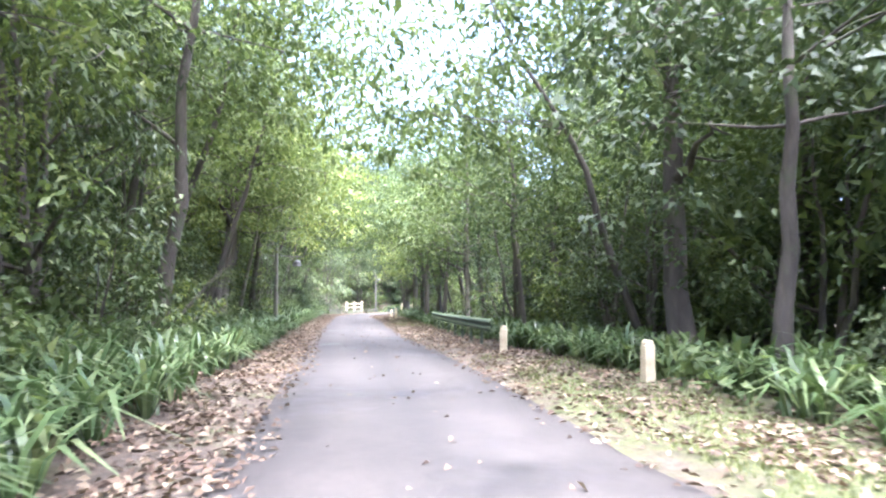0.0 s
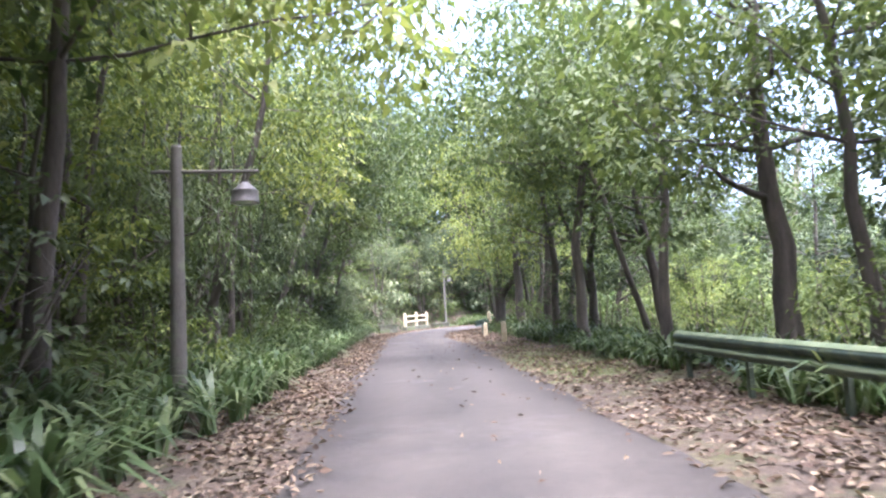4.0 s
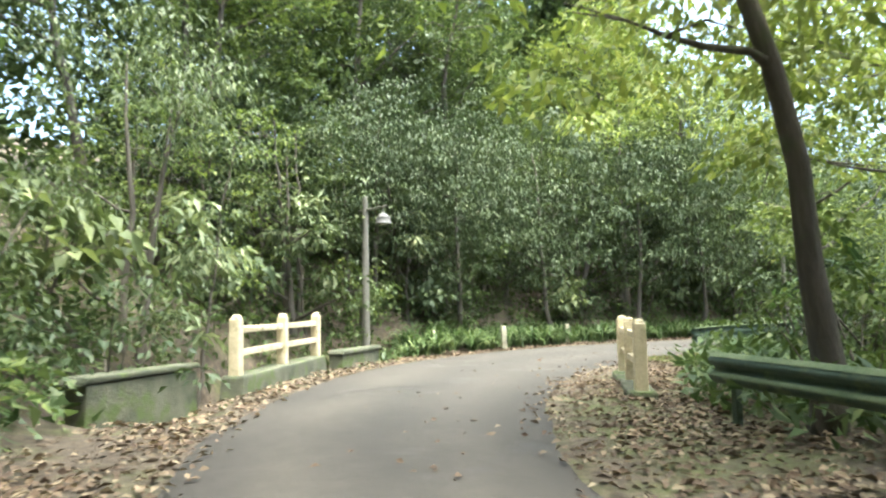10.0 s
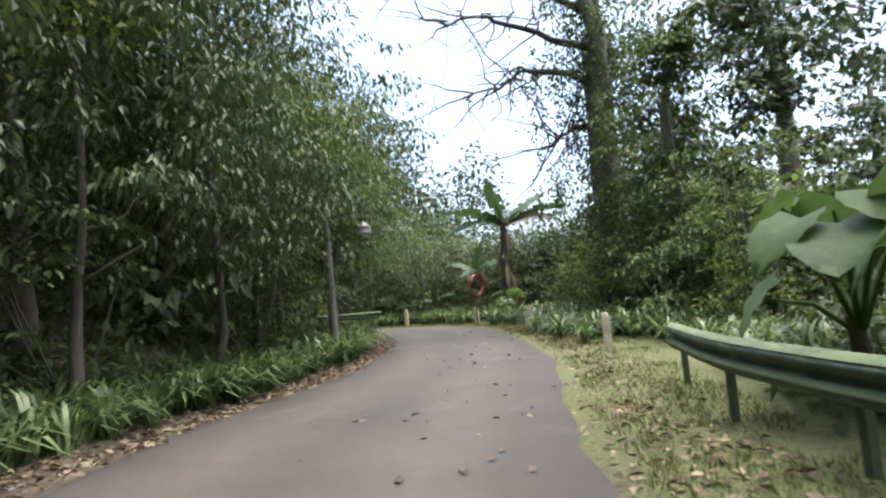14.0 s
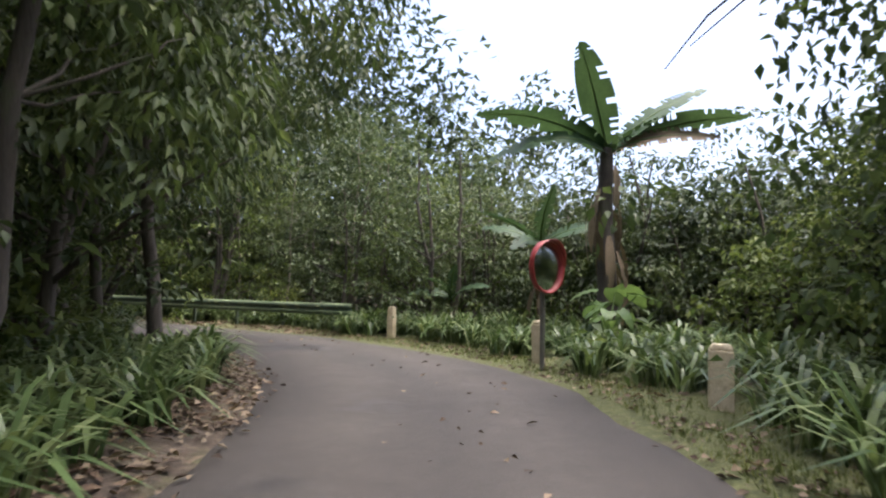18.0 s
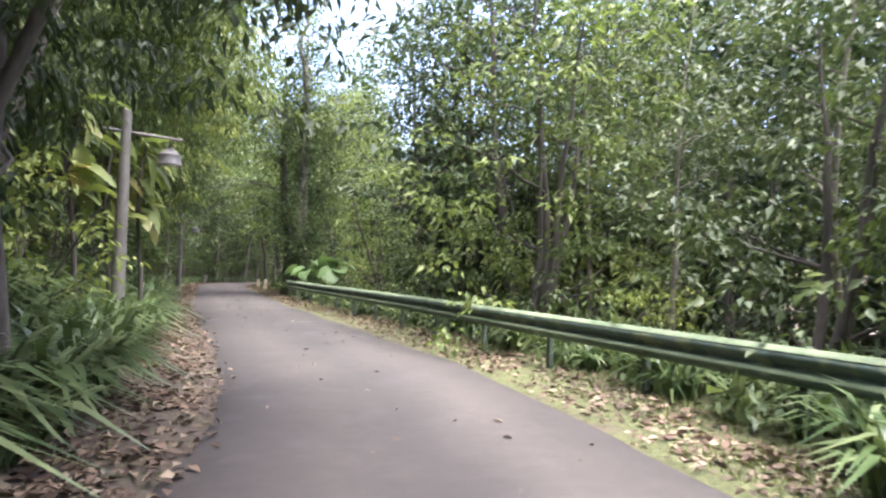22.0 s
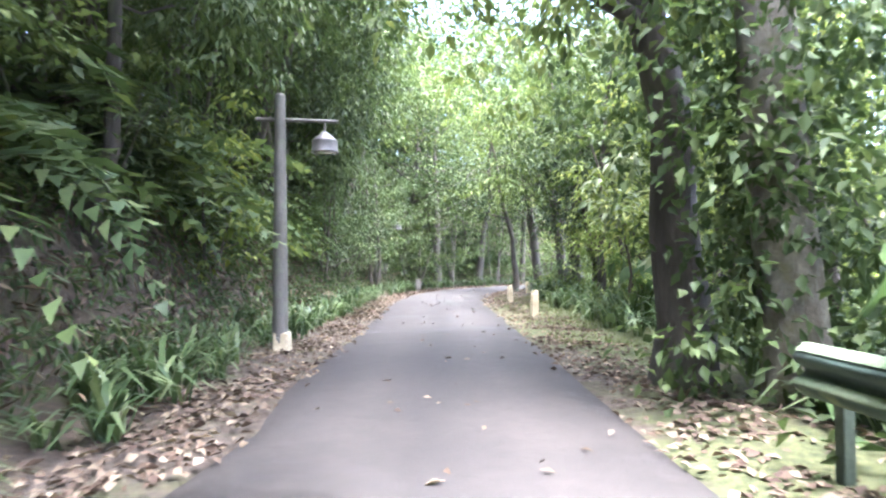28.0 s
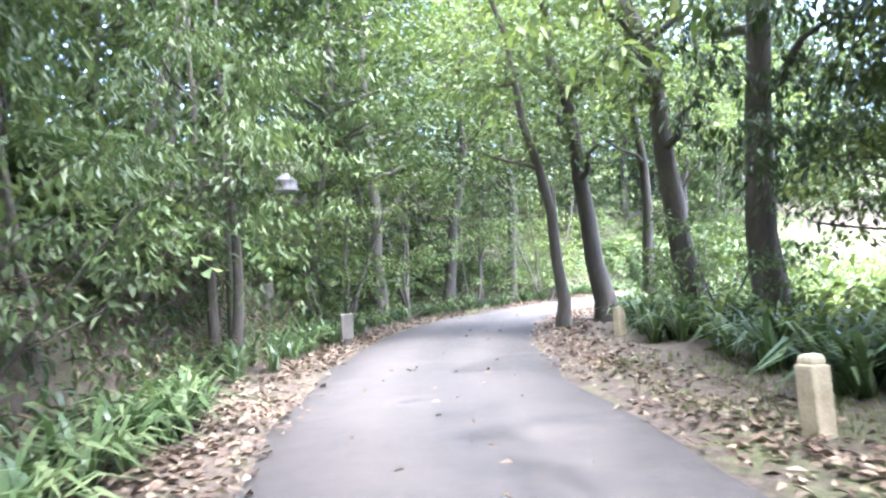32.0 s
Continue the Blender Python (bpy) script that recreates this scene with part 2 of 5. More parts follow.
# ---- plan: the road's middle line (x, y, height, half width) ----
LINE = [
    (6.1, -58.1, 0.26, 1.75), (5.3, -45.6, 0.26, 1.75), (4.3, -29.7, 0.26, 1.75), (3.2, -17.7, 0.28, 1.75), (1.8, -5.7, 0.13, 1.8),
    (0.7, 6.3, 0.07, 1.9), (-0.2, 16.0, 0.05, 1.85), (-1.1, 24.2, -0.03, 1.8), (-1.0, 30.1, -0.05, 1.8), (-0.3, 34.0, -0.05, 2.1),
    (1.5, 37.9, -0.05, 2.4), (4.2, 40.9, -0.05, 2.4), (7.7, 43.1, -0.08, 2.5), (11.8, 44.6, -0.11, 2.5), (16.7, 45.8, -0.11, 2.25),
    (21.3, 47.6, -0.06, 1.95), (26.5, 50.7, 0.0, 2.0), (29.5, 54.8, 0.02, 1.95), (31.3, 60.5, 0.02, 1.8), (32.0, 68.4, 0.07, 1.8),
    (32.45, 76.7, 0.08, 1.75), (33.2, 84.4, 0.1, 1.65), (34.15, 93.5, 0.08, 1.65), (35.05, 101.7, 0.06, 1.7)]
LINE += [(36.8, 108.3, 0.05, 1.75), (40.2, 114.4, 0.02, 1.75), (47.5, 119.5, 0.05, 1.75), (58.0, 122.0, 0.1, 1.75), (85.0, 124.0, 0.1, 1.75)]


def smooth_line(nodes, step=0.5):
    p = np.array(nodes)
    p = np.vstack([2 * p[0] - p[1], p, 2 * p[-1] - p[-2]])
    out = []
    for a, b, c, d in zip(p[:-3], p[1:-2], p[2:-1], p[3:]):
        n = max(2, int(np.hypot(*(c - b)[:2]) / step))
        for u in np.arange(n) / n:
            out.append(0.5 * (2 * b + (c - a) * u + (2 * a - 5 * b + 4 * c - d) * u**2 + (3 * b - a - 3 * c + d) * u**3))
    return np.array(out + [p[-2]])


ROAD = smooth_line(LINE)
STEP = np.r_[0, np.cumsum(np.hypot(*np.diff(ROAD[:, :2], axis=0).T))]
TAN = np.gradient(ROAD[:, :2], axis=0)
TAN /= np.linalg.norm(TAN, axis=1)[:, None]
RIGHT = np.stack([TAN[:, 1], -TAN[:, 0]], 1)


def on_road(s, d):
    """World x, y at s metres along the middle line, d metres outside the road's edge: to the right if positive, to the left if negative."""
    x, y, w = (np.interp(s, STEP, ROAD[:, k]) for k in (0, 1, 3))
    rx, ry = np.interp(s, STEP, RIGHT[:, 0]), np.interp(s, STEP, RIGHT[:, 1])
    off = np.sign(d) * w + d
    return x + rx * off, y + ry * off


def beside(x, y):
    """For world places: s along the road, distance outside its edge (negative: on the road), side (1 right, -1 left) and road height."""
    x, y = np.atleast_1d(np.asarray(x, float)), np.atleast_1d(np.asarray(y, float))
    s, e, side, z = (np.empty(len(x)) for _ in range(4))
    for k in range(0, len(x), 4000):
        q = slice(k, k + 4000)
        d2 = (x[q, None] - ROAD[:, 0]) ** 2 + (y[q, None] - ROAD[:, 1]) ** 2
        i = d2.argmin(1)
        r = (x[q] - ROAD[i, 0]) * RIGHT[i, 0] + (y[q] - ROAD[i, 1]) * RIGHT[i, 1]
        s[q], e[q], side[q], z[q] = STEP[i], np.sqrt(d2.min(1)) - ROAD[i, 3], np.where(r >= 0, 1, -1), ROAD[i, 2]
    return s, e, side, z


def s_at(y=None, x=None):
    """Where along the road its middle line passes the given y (or x)."""
    return float(STEP[np.abs(ROAD[:, 1] - y if x is None else ROAD[:, 0] - x).argmin()])


def bump(v, a, b, soft):
    return np.clip((v - a) / soft + 0.5, 0, 1) * np.clip((b - v) / soft + 0.5, 0, 1)


S_FENCE, S_CUT = s_at(y=37.4), s_at(y=69)


def wavy(x, y, f):
    return (np.sin(x * f * 1.3 + 1.7 * np.sin(y * f * 0.7)) + np.sin(y * f * 1.1 + 2.1 * np.sin(x * f * 0.9 + 1))) * 0.5


def land(x, y):
    """Height of the ground: level verges, a bank that climbs on the left, a slope that falls away on the right."""
    s, e, side, z = beside(x, y)
    x, y = np.atleast_1d(np.asarray(x, float)), np.atleast_1d(np.asarray(y, float))
    steep = 0.38 + 0.42 * bump(s, 75, 400, 14)
    up = np.clip(e - 1.9, 0, 5.5) * steep + np.clip(e - 7.4, 0, 40) * 0.28
    up = up + np.clip(e - 1.5, 0, 1.3) * 0.85 * bump(s, S_CUT, S_CUT + 42, 8)
    down = -(np.clip(e - 3.4, 0, 14) * 0.26 + np.clip(e - 17, 0, 40) * 0.06)
    far = np.clip((e - 60) / 60, 0, 1)
    h = np.where(side < 0, up, down) * (1 - far) + far * 4.0 * wavy(x, y, 0.02)
    gully = bump(s, S_FENCE - 4, S_FENCE + 3, 3) * (side < 0)
    h = h - gully * (bump(e, 0.9, 3.2, 0.8) * 1.3 + np.clip(e - 1.2, 0, 3) * 0.3)
    edge = np.clip(e / 0.8, 0, 1)
    rough = edge * (0.05 * wavy(x, y, 2.3) + 0.12 * np.clip((e - 1) / 3, 0, 1) * wavy(x, y, 0.8))
    return z + h + rough - 0.05 + 0.07 * np.clip((e + 0.1) / 0.5, 0, 1)


def ground_z(x, y):
    return float(land(x, y)[0])


# ---- mesh helpers ----
def mesh_of(name, verts, faces, material, smooth=False, loose=False):
    me = bpy.data.meshes.new(name)
    verts, faces = np.asarray(verts, np.float32), np.asarray(faces, np.int32)
    n, k = faces.shape
    me.vertices.add(len(verts))
    me.vertices.foreach_set("co", verts.ravel())
    me.loops.add(n * k)
    me.loops.foreach_set("vertex_index", faces.ravel())
    me.polygons.add(n)
    me.polygons.foreach_set("loop_start", np.arange(0, n * k, k, dtype=np.int32))
    me.polygons.foreach_set("loop_total", np.full(n, k, np.int32))
    me.update(calc_edges=True)
    if smooth:
        me.polygons.foreach_set("use_smooth", np.ones(n, bool))
    me.materials.append(material)
    return me


def part(name, data, material, parent, label="", m=None):
    """Links a bmesh or mesh as one mesh object under a thing or under a part."""
    if isinstance(data, bmesh.types.BMesh):
        me = bpy.data.meshes.new(name)
        data.to_mesh(me)
        data.free()
        me.materials.append(material)
    else:
        me = data
    ob = new(name, me)
    ob.parent = parent
    if m is not None:
        ob.matrix_basis = m
    if label:
        ob["label"] = label
    return ob


def thing(name, m, label, category, group="", kind=""):
    ob = new(name)
    ob.empty_display_size = 0.2
    ob.matrix_basis = m
    return tagged(ob, label, category, group, kind)


def box(size, bevel=0.01, taper=1.0, at=(0, 0, 0), jitter=0.0):
    """A bevelled block whose base stands at `at`."""
    bm = bmesh.new()
    bmesh.ops.create_cube(bm, size=1)
    for v in bm.verts:
        k = taper if v.co.z > 0 else 1.0
        v.co = Vector((v.co.x * size[0] * k, v.co.y * size[1] * k, (v.co.z + 0.5) * size[2]))
        if jitter:
            v.co += Vector(rng.normal(0, jitter, 3))
    if bevel:
        bmesh.ops.bevel(bm, geom=list(bm.edges), offset=bevel, segments=2, affect="EDGES", profile=0.6)
    bmesh.ops.translate(bm, verts=bm.verts, vec=at)
    return bm


def tube(points, radii, sides=8, rough=0.0, seed=0):
    """Vertices and quads of a tube through points."""
    g = np.random.default_rng(seed)
    p, r = np.asarray(points, float), np.asarray(radii, float)
    t = np.gradient(p, axis=0)
    t /= np.linalg.norm(t, axis=1)[:, None] + 1e-9
    ref = np.array([1.0, 0.13, 0.0]) if abs(t[0, 0]) < 0.8 else np.array([0.0, 1.0, 0.1])
    u = np.cross(t, ref)
    u /= np.linalg.norm(u, axis=1)[:, None] + 1e-9
    v = np.cross(t, u)
    a = np.arange(sides) * 2 * np.pi / sides
    rr = r[:, None] * (1 + rough * g.normal(0, 1, (len(p), sides)))
    vs = p[:, None, :] + rr[..., None] * (np.cos(a)[None, :, None] * u[:, None, :] + np.sin(a)[None, :, None] * v[:, None, :])
    i, j = np.meshgrid(np.arange(len(p) - 1), np.arange(sides), indexing="ij")
    j2 = (j + 1) % sides
    f = np.stack([i * sides + j, i * sides + j2, (i + 1) * sides + j2, (i + 1) * sides + j], -1).reshape(-1, 4)
    return vs.reshape(-1, 3), f


def joined(pieces):
    vs, fs, n = [], [], 0
    for v, f in pieces:
        vs.append(v)
        fs.append(f + n)
        n += len(v)
    return np.vstack(vs), np.vstack(fs)


def leaves(centres, ways, length, width, g, fold=0.25, droop=0.0, simple=False):
    """Folded four-cornered leaves: two triangles each about the midrib; simple: one slanting triangle each, for crowns seen from afar."""
    n = len(centres)
    ways = ways / (np.linalg.norm(ways, axis=1)[:, None] + 1e-9)
    ways[:, 2] -= droop
    ways /= np.linalg.norm(ways, axis=1)[:, None] + 1e-9
    side = np.cross(ways, g.normal(0, 0.4, (n, 3)) + (0, 0, 1))
    side /= np.linalg.norm(side, axis=1)[:, None] + 1e-9
    up = np.cross(side, ways)
    ln = (length * g.uniform(0.6, 1.25, n))[:, None]
    wd = (width * g.uniform(0.7, 1.2, n))[:, None]
    mid = centres + ways * ln * 0.45
    if simple:
        v = np.stack([centres - side * wd * 0.28, mid + side * wd * 0.62, centres + ways * ln - side * wd * 0.2], 1)
        return v.reshape(-1, 3), np.arange(n * 3).reshape(-1, 3)
    v = np.stack([centres, mid + side * wd * 0.5 + up * wd * fold, centres + ways * ln - up * ln * 0.12, mid - side * wd * 0.5 + up * wd * fold], 1)
    k = np.arange(n)[:, None] * 4
    f = np.concatenate([k + (0, 2, 1), k + (0, 3, 2)])
    return v.reshape(-1, 3), f


def unit(g, n):
    v = g.normal(0, 1, (n, 3))
    return v / np.linalg.norm(v, axis=1)[:, None]


def lathe(profile, sides=20):
    """A surface turned about z from (height, radius) pairs."""
    a = np.arange(sides) * 2 * np.pi / sides
    v = np.array([(r * math.cos(t), r * math.sin(t), h) for h, r in profile for t in a])
    n = len(profile)
    i, j = np.meshgrid(np.arange(n - 1), np.arange(sides), indexing="ij")
    j2 = (j + 1) % sides
    return v, np.stack([i * sides + j, i * sides + j2, (i + 1) * sides + j2, (i + 1) * sides + j], -1).reshape(-1, 4)


# ---- trees ----
def crooked(g, a, b, n, wob):
    u = np.linspace(0, 1, n)[:, None]
    p = a + (b - a) * u
    w = np.cumsum(g.normal(0, wob, (n, 3)), axis=0)
    w -= u * w[-1]
    w[0] = 0
    return p + w * (1, 1, 0.4)


def tree_meshes(seed, height, radius, crown, clumps, per_clump, leaf, leaf_mat, bark, lean=0.4, stems=1, clump_r=0.7, droop=0.35, limbs=9, sag=0.0, low=0.0, flare=1.5, wood_sides=9, twigs=2, simple=True, flat=0.34, reach_k=1.0, limb_k=0.55):
    """A trunk with limbs and a crown of leaf sprays. crown: (base height, half width, top). Returns the meshes of trunk and crown."""
    g = np.random.default_rng(seed)
    wood, tips = [], []
    cb, cw, ct = crown
    for k in range(stems):
        ang = g.uniform(0, 6.28)
        base = np.array([np.cos(ang), np.sin(ang), 0]) * (0.0 if stems == 1 else radius * 1.8)
        top = np.array([g.normal(0, lean), g.normal(0, lean), height * g.uniform(0.85, 1.0)]) + base * 4 * (stems > 1)
        line = crooked(g, base - (0, 0, 0.4), top, 11, 0.09 * height / 10)
        rad = radius * (np.linspace(1, 0.18, 11) ** 0.9)
        rad[0] *= flare
        rad[1] *= 1 + (flare - 1) * 0.3
        wood.append(tube(line, rad, wood_sides, 0.05, seed + k) if wood_sides > 4 else tube(line[::2], rad[::2], wood_sides))
        for _ in range(limbs // stems + 1):
            h = g.uniform(cb * 0.75, height * 0.95)
            i = min(9, int(h / height * 10) + 1)
            st = line[i]
            a2 = g.uniform(0, 6.28)
            reach = reach_k * cw * g.uniform(0.55, 1.0) * (1 - 0.5 * (h - cb) / max(ct - cb, 1))
            end = st + np.array([np.cos(a2) * reach, np.sin(a2) * reach, g.uniform(0.15, 0.75) * reach - sag * reach])
            lim = crooked(g, st, end, 6, 0.12)
            wood.append(tube(lim, rad[i] * np.linspace(limb_k, 0.08, 6), 6 if wood_sides > 6 else 4, 0.04, seed + 3) if twigs else tube(lim[[0, 3, 5]], rad[i] * np.linspace(0.55, 0.1, 3), 3))
            tips += [lim[3], lim[4], lim[5], lim[5]]
            for _ in range(twigs):
                tw = lim[g.integers(2, 6)]
                e2 = tw + unit(g, 1)[0] * (reach * 0.4, reach * 0.4, reach * 0.25)
                wood.append(tube(crooked(g, tw, e2, 4, 0.06), rad[i] * np.linspace(0.2, 0.05, 4), 4, 0, seed))
                tips.append(e2)
    v, f = joined(wood)
    trunk = mesh_of("trunk", v, f, bark, smooth=True)
    tips = np.array(tips)
    n1 = clumps // 2
    c1 = tips[g.integers(0, len(tips), n1)] + g.normal(0, 0.45 * clump_r + 0.06 * cw, (n1, 3))
    d = unit(g, clumps - n1)
    rr = g.uniform(0.45, 1.0, clumps - n1) ** 0.6
    lump = 1 + 0.25 * np.sin(d[:, 0] * 5 + seed) * np.sin(d[:, 1] * 6 + d[:, 2] * 4)
    c2 = d * (rr * lump)[:, None] * (cw, cw, (ct - cb) / 2) + (0, 0, (ct + cb) / 2)
    if low:
        c2[:, 2] -= low * g.random(len(c2)) * (np.hypot(c2[:, 0], c2[:, 1]) / cw)
    cen = np.vstack([c1, c2])
    k = np.repeat(np.arange(len(cen)), per_clump)
    spread = unit(g, len(k)) * (g.uniform(0.1, 1.0, len(k)) ** 0.7)[:, None] * clump_r * (1, 1, flat)
    spread[:, 2] -= 0.35 * (spread[:, 0] ** 2 + spread[:, 1] ** 2) / clump_r
    pos = cen[k] + spread
    way = spread / clump_r + g.normal(0, 0.35, (len(k), 3)) * (1, 1, 0.6)
    v, f = leaves(pos, way, leaf[0], leaf[1], g, droop=droop, simple=simple)
    return trunk, mesh_of("crown", v, f, leaf_mat)


def tree_kind(name, label, category, *args, **kw):
    """One tree of a kind, kept as the pattern for its copies."""
    trunk, crown = tree_meshes(*args, **kw)
    return name, label, category, trunk, crown


def plant(kind, x, y, turn=None, scale=1.0, label="", z=None, tilt=(0, 0), leafs=None):
    name, lab, cat, trunk, crown = kind
    turn = float(rng.uniform(0, 360)) if turn is None else turn
    m = pose(x, y, (ground_z(x, y) if z is None else z) - 0.05, tilt[0], tilt[1], turn) @ Matrix.Scale(scale, 4)
    ob = thing(name, m, label or lab, cat, "roadside forest")
    part("trunk", trunk, None, ob)
    c = part("crown", crown, None, ob)
    if leafs:
        c.material_slots[0].link = "OBJECT"
        c.material_slots[0].material = leafs
    return ob


# ---- ground and road ----
def axis_values(a, b, step, out):
    inner = np.arange(a, b + step / 2, step)
    grow = np.cumsum(step * 1.45 ** np.arange(1, 60))
    grow = grow[grow < out]
    return np.concatenate([a - grow[::-1], inner, b + grow])


gx, gy = axis_values(-28, 62, 0.75, 1800), axis_values(-50, 135, 0.75, 1800)
GX, GY = np.meshgrid(gx, gy)
GZ = land(GX.ravel(), GY.ravel())
nx, ny = len(gx), len(gy)
ii = (np.arange(ny - 1)[:, None] * nx + np.arange(nx - 1)[None, :]).ravel()
ground_mesh = mesh_of("ground", np.stack([GX.ravel(), GY.ravel(), GZ], 1), np.stack([ii, ii + 1, ii + nx + 1, ii + nx], 1), FLOOR, smooth=True)
gs, ge, gside, _ = beside(GX.ravel(), GY.ravel())
mossy = (bump(gs, 88, 96, 4) * 0.25 + bump(gs, 144, 163, 4) * 0.35 + bump(gs, 12, 40, 5) * 0.5 + bump(gs, 62, 68, 4) + bump(gs, s_at(y=88.5), s_at(y=99), 5) * 0.9) * (gside > 0) * bump(ge, 0.2, 2.6, 0.6)
S_BEND = s_at(x=6.5)
mossy = np.maximum(mossy, bump(gs, S_BEND, s_at(y=60), 4) * (gside > 0) * bump(ge, 0.05, 2.4, 0.5))
mossy = np.maximum(mossy, bump(gs, s_at(y=58), s_at(y=83), 3) * (gside > 0) * bump(ge, 0.05, 1.7, 0.5) * 0.85)
mossy = np.maximum(mossy, bump(gs, s_at(y=41.2), S_BEND + 2, 2) * (gside > 0) * bump(ge, 0.1, 2.6, 0.5))
mossy = np.clip(mossy, 0, 1) * 0.75 + 0.12
att = ground_mesh.attributes.new("moss", "FLOAT", "POINT")
att.data.foreach_set("value", mossy.astype(np.float32))
tagged(new("ground", ground_mesh), "brown forest floor with leaf mulch and mossy verges", "ground", kind="structure")

lane = np.linspace(-1, 1, 15)
wob = np.stack([np.interp(np.arange(len(ROAD)), np.arange(0, len(ROAD), 3), rng.normal(0, 0.09, len(range(0, len(ROAD), 3)))) for _ in range(2)], 1)
rx = ROAD[:, None, 0] + RIGHT[:, None, 0] * (lane * ROAD[:, 3:4] + np.where(lane < 0, wob[:, :1], wob[:, 1:]) * np.abs(lane) ** 6)
ry = ROAD[:, None, 1] + RIGHT[:, None, 1] * (lane * ROAD[:, 3:4] + np.where(lane < 0, wob[:, :1], wob[:, 1:]) * np.abs(lane) ** 6)
rz = ROAD[:, None, 2] + 0.035 * (1 - lane**2) - 0.06 * np.abs(lane) ** 14 + 0.008 * wavy(rx, ry, 1.1)
n_l = len(lane)
ii = (np.arange(len(ROAD) - 1)[:, None] * n_l + np.arange(n_l - 1)[None, :]).ravel()
quads = np.stack([ii, ii + 1, ii + n_l + 1, ii + n_l], 1)
road_mesh = mesh_of("road", np.stack([rx, ry, rz], -1).reshape(-1, 3), quads, ASPHALT, smooth=True)
uv = road_mesh.uv_layers.new(name="UVMap")
uvs = np.stack([np.tile((lane + 1) / 2, len(ROAD)), np.repeat(STEP, n_l)], 1)[quads.ravel()]
uv.data.foreach_set("uv", uvs.astype(np.float32).ravel())
tagged(new("road", road_mesh), "narrow worn grey asphalt lane with leaf-strewn edges", "road", kind="structure")


# ---- guard rails ----
def guard_rail(points, label, post_step=2.0, top=0.78):
    """A W-profile steel beam on posts along a line of x, y places, split into beam lengths."""
    p = smooth_line([(x, y, 0, 0) for x, y in points], 0.25)[:, :2]
    run = np.r_[0, np.cumsum(np.hypot(*np.diff(p, axis=0).T))]
    fine = np.arange(0, run[-1], 0.25)
    p = np.stack([np.interp(fine, run, p[:, 0]), np.interp(fine, run, p[:, 1])], 1)
    t = np.gradient(p, axis=0)
    t /= np.linalg.norm(t, axis=1)[:, None]
    sd = np.stack([t[:, 1], -t[:, 0]], 1)
    road_z = beside(p[:, 0], p[:, 1])[3]
    road_z = np.convolve(np.pad(road_z, 12, "edge"), np.ones(25) / 25, "valid")
    ob = thing("guard_rail", pose(p[0, 0], p[0, 1], float(road_z[0])), label, "guard rail", "roadside guard rails")
    prof = np.array([(-0.02, 0.0), (0.0, 0.0), (0.055, -0.04), (0.075, -0.075), (0.055, -0.11), (0.0, -0.145), (0.0, -0.17), (0.055, -0.205), (0.075, -0.24), (0.055, -0.275), (0.0, -0.315), (-0.02, -0.315)])
    org = np.array([p[0, 0], p[0, 1], road_z[0]])
    per = 16
    for k in range(0, len(p) - 1, per):
        q = slice(k, min(k + per + 1, len(p)))
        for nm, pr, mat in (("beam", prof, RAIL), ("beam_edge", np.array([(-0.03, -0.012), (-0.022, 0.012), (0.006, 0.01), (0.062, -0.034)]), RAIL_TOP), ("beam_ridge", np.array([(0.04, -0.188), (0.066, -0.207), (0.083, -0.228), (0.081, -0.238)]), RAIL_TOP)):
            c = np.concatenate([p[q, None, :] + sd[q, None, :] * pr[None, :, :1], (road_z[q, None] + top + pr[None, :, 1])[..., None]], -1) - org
            m_, n_ = c.shape[:2]
            i0 = (np.arange(m_ - 1)[:, None] * n_ + np.arange(n_ - 1)[None, :]).ravel()
            me = mesh_of(nm, c.reshape(-1, 3), np.stack([i0, i0 + 1, i0 + n_ + 1, i0 + n_], 1), mat)
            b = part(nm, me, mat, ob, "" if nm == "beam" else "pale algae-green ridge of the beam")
            if nm == "beam":
                so = b.modifiers.new("thickness", "SOLIDIFY")
                so.thickness = 0.006
    post = None
    for d in np.arange(0.4, run[-1] - 0.2, post_step):
        i = int(d / 0.25)
        x, y = p[i] - sd[i] * 0.07
        if post is None:
            post = bpy.data.meshes.new("post")
            bm = box((0.08, 0.07, top + 0.46), 0.008)
            bm.to_mesh(post)
            bm.free()
            post.materials.append(RAIL_DARK)
        part("post", post, RAIL_DARK, ob, m=pose(x - org[0], y - org[1], -0.5 - 0.04, 0, 0, math.degrees(math.atan2(t[i, 1], t[i, 0]))))
    return ob


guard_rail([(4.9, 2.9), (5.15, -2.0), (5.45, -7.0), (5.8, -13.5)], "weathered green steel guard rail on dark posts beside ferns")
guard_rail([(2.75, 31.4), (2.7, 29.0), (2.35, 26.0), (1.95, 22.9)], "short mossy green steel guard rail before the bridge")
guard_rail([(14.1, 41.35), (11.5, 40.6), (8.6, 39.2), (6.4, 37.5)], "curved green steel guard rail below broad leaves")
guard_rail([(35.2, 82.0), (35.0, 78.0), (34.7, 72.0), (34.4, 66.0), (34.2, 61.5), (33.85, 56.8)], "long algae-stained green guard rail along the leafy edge")


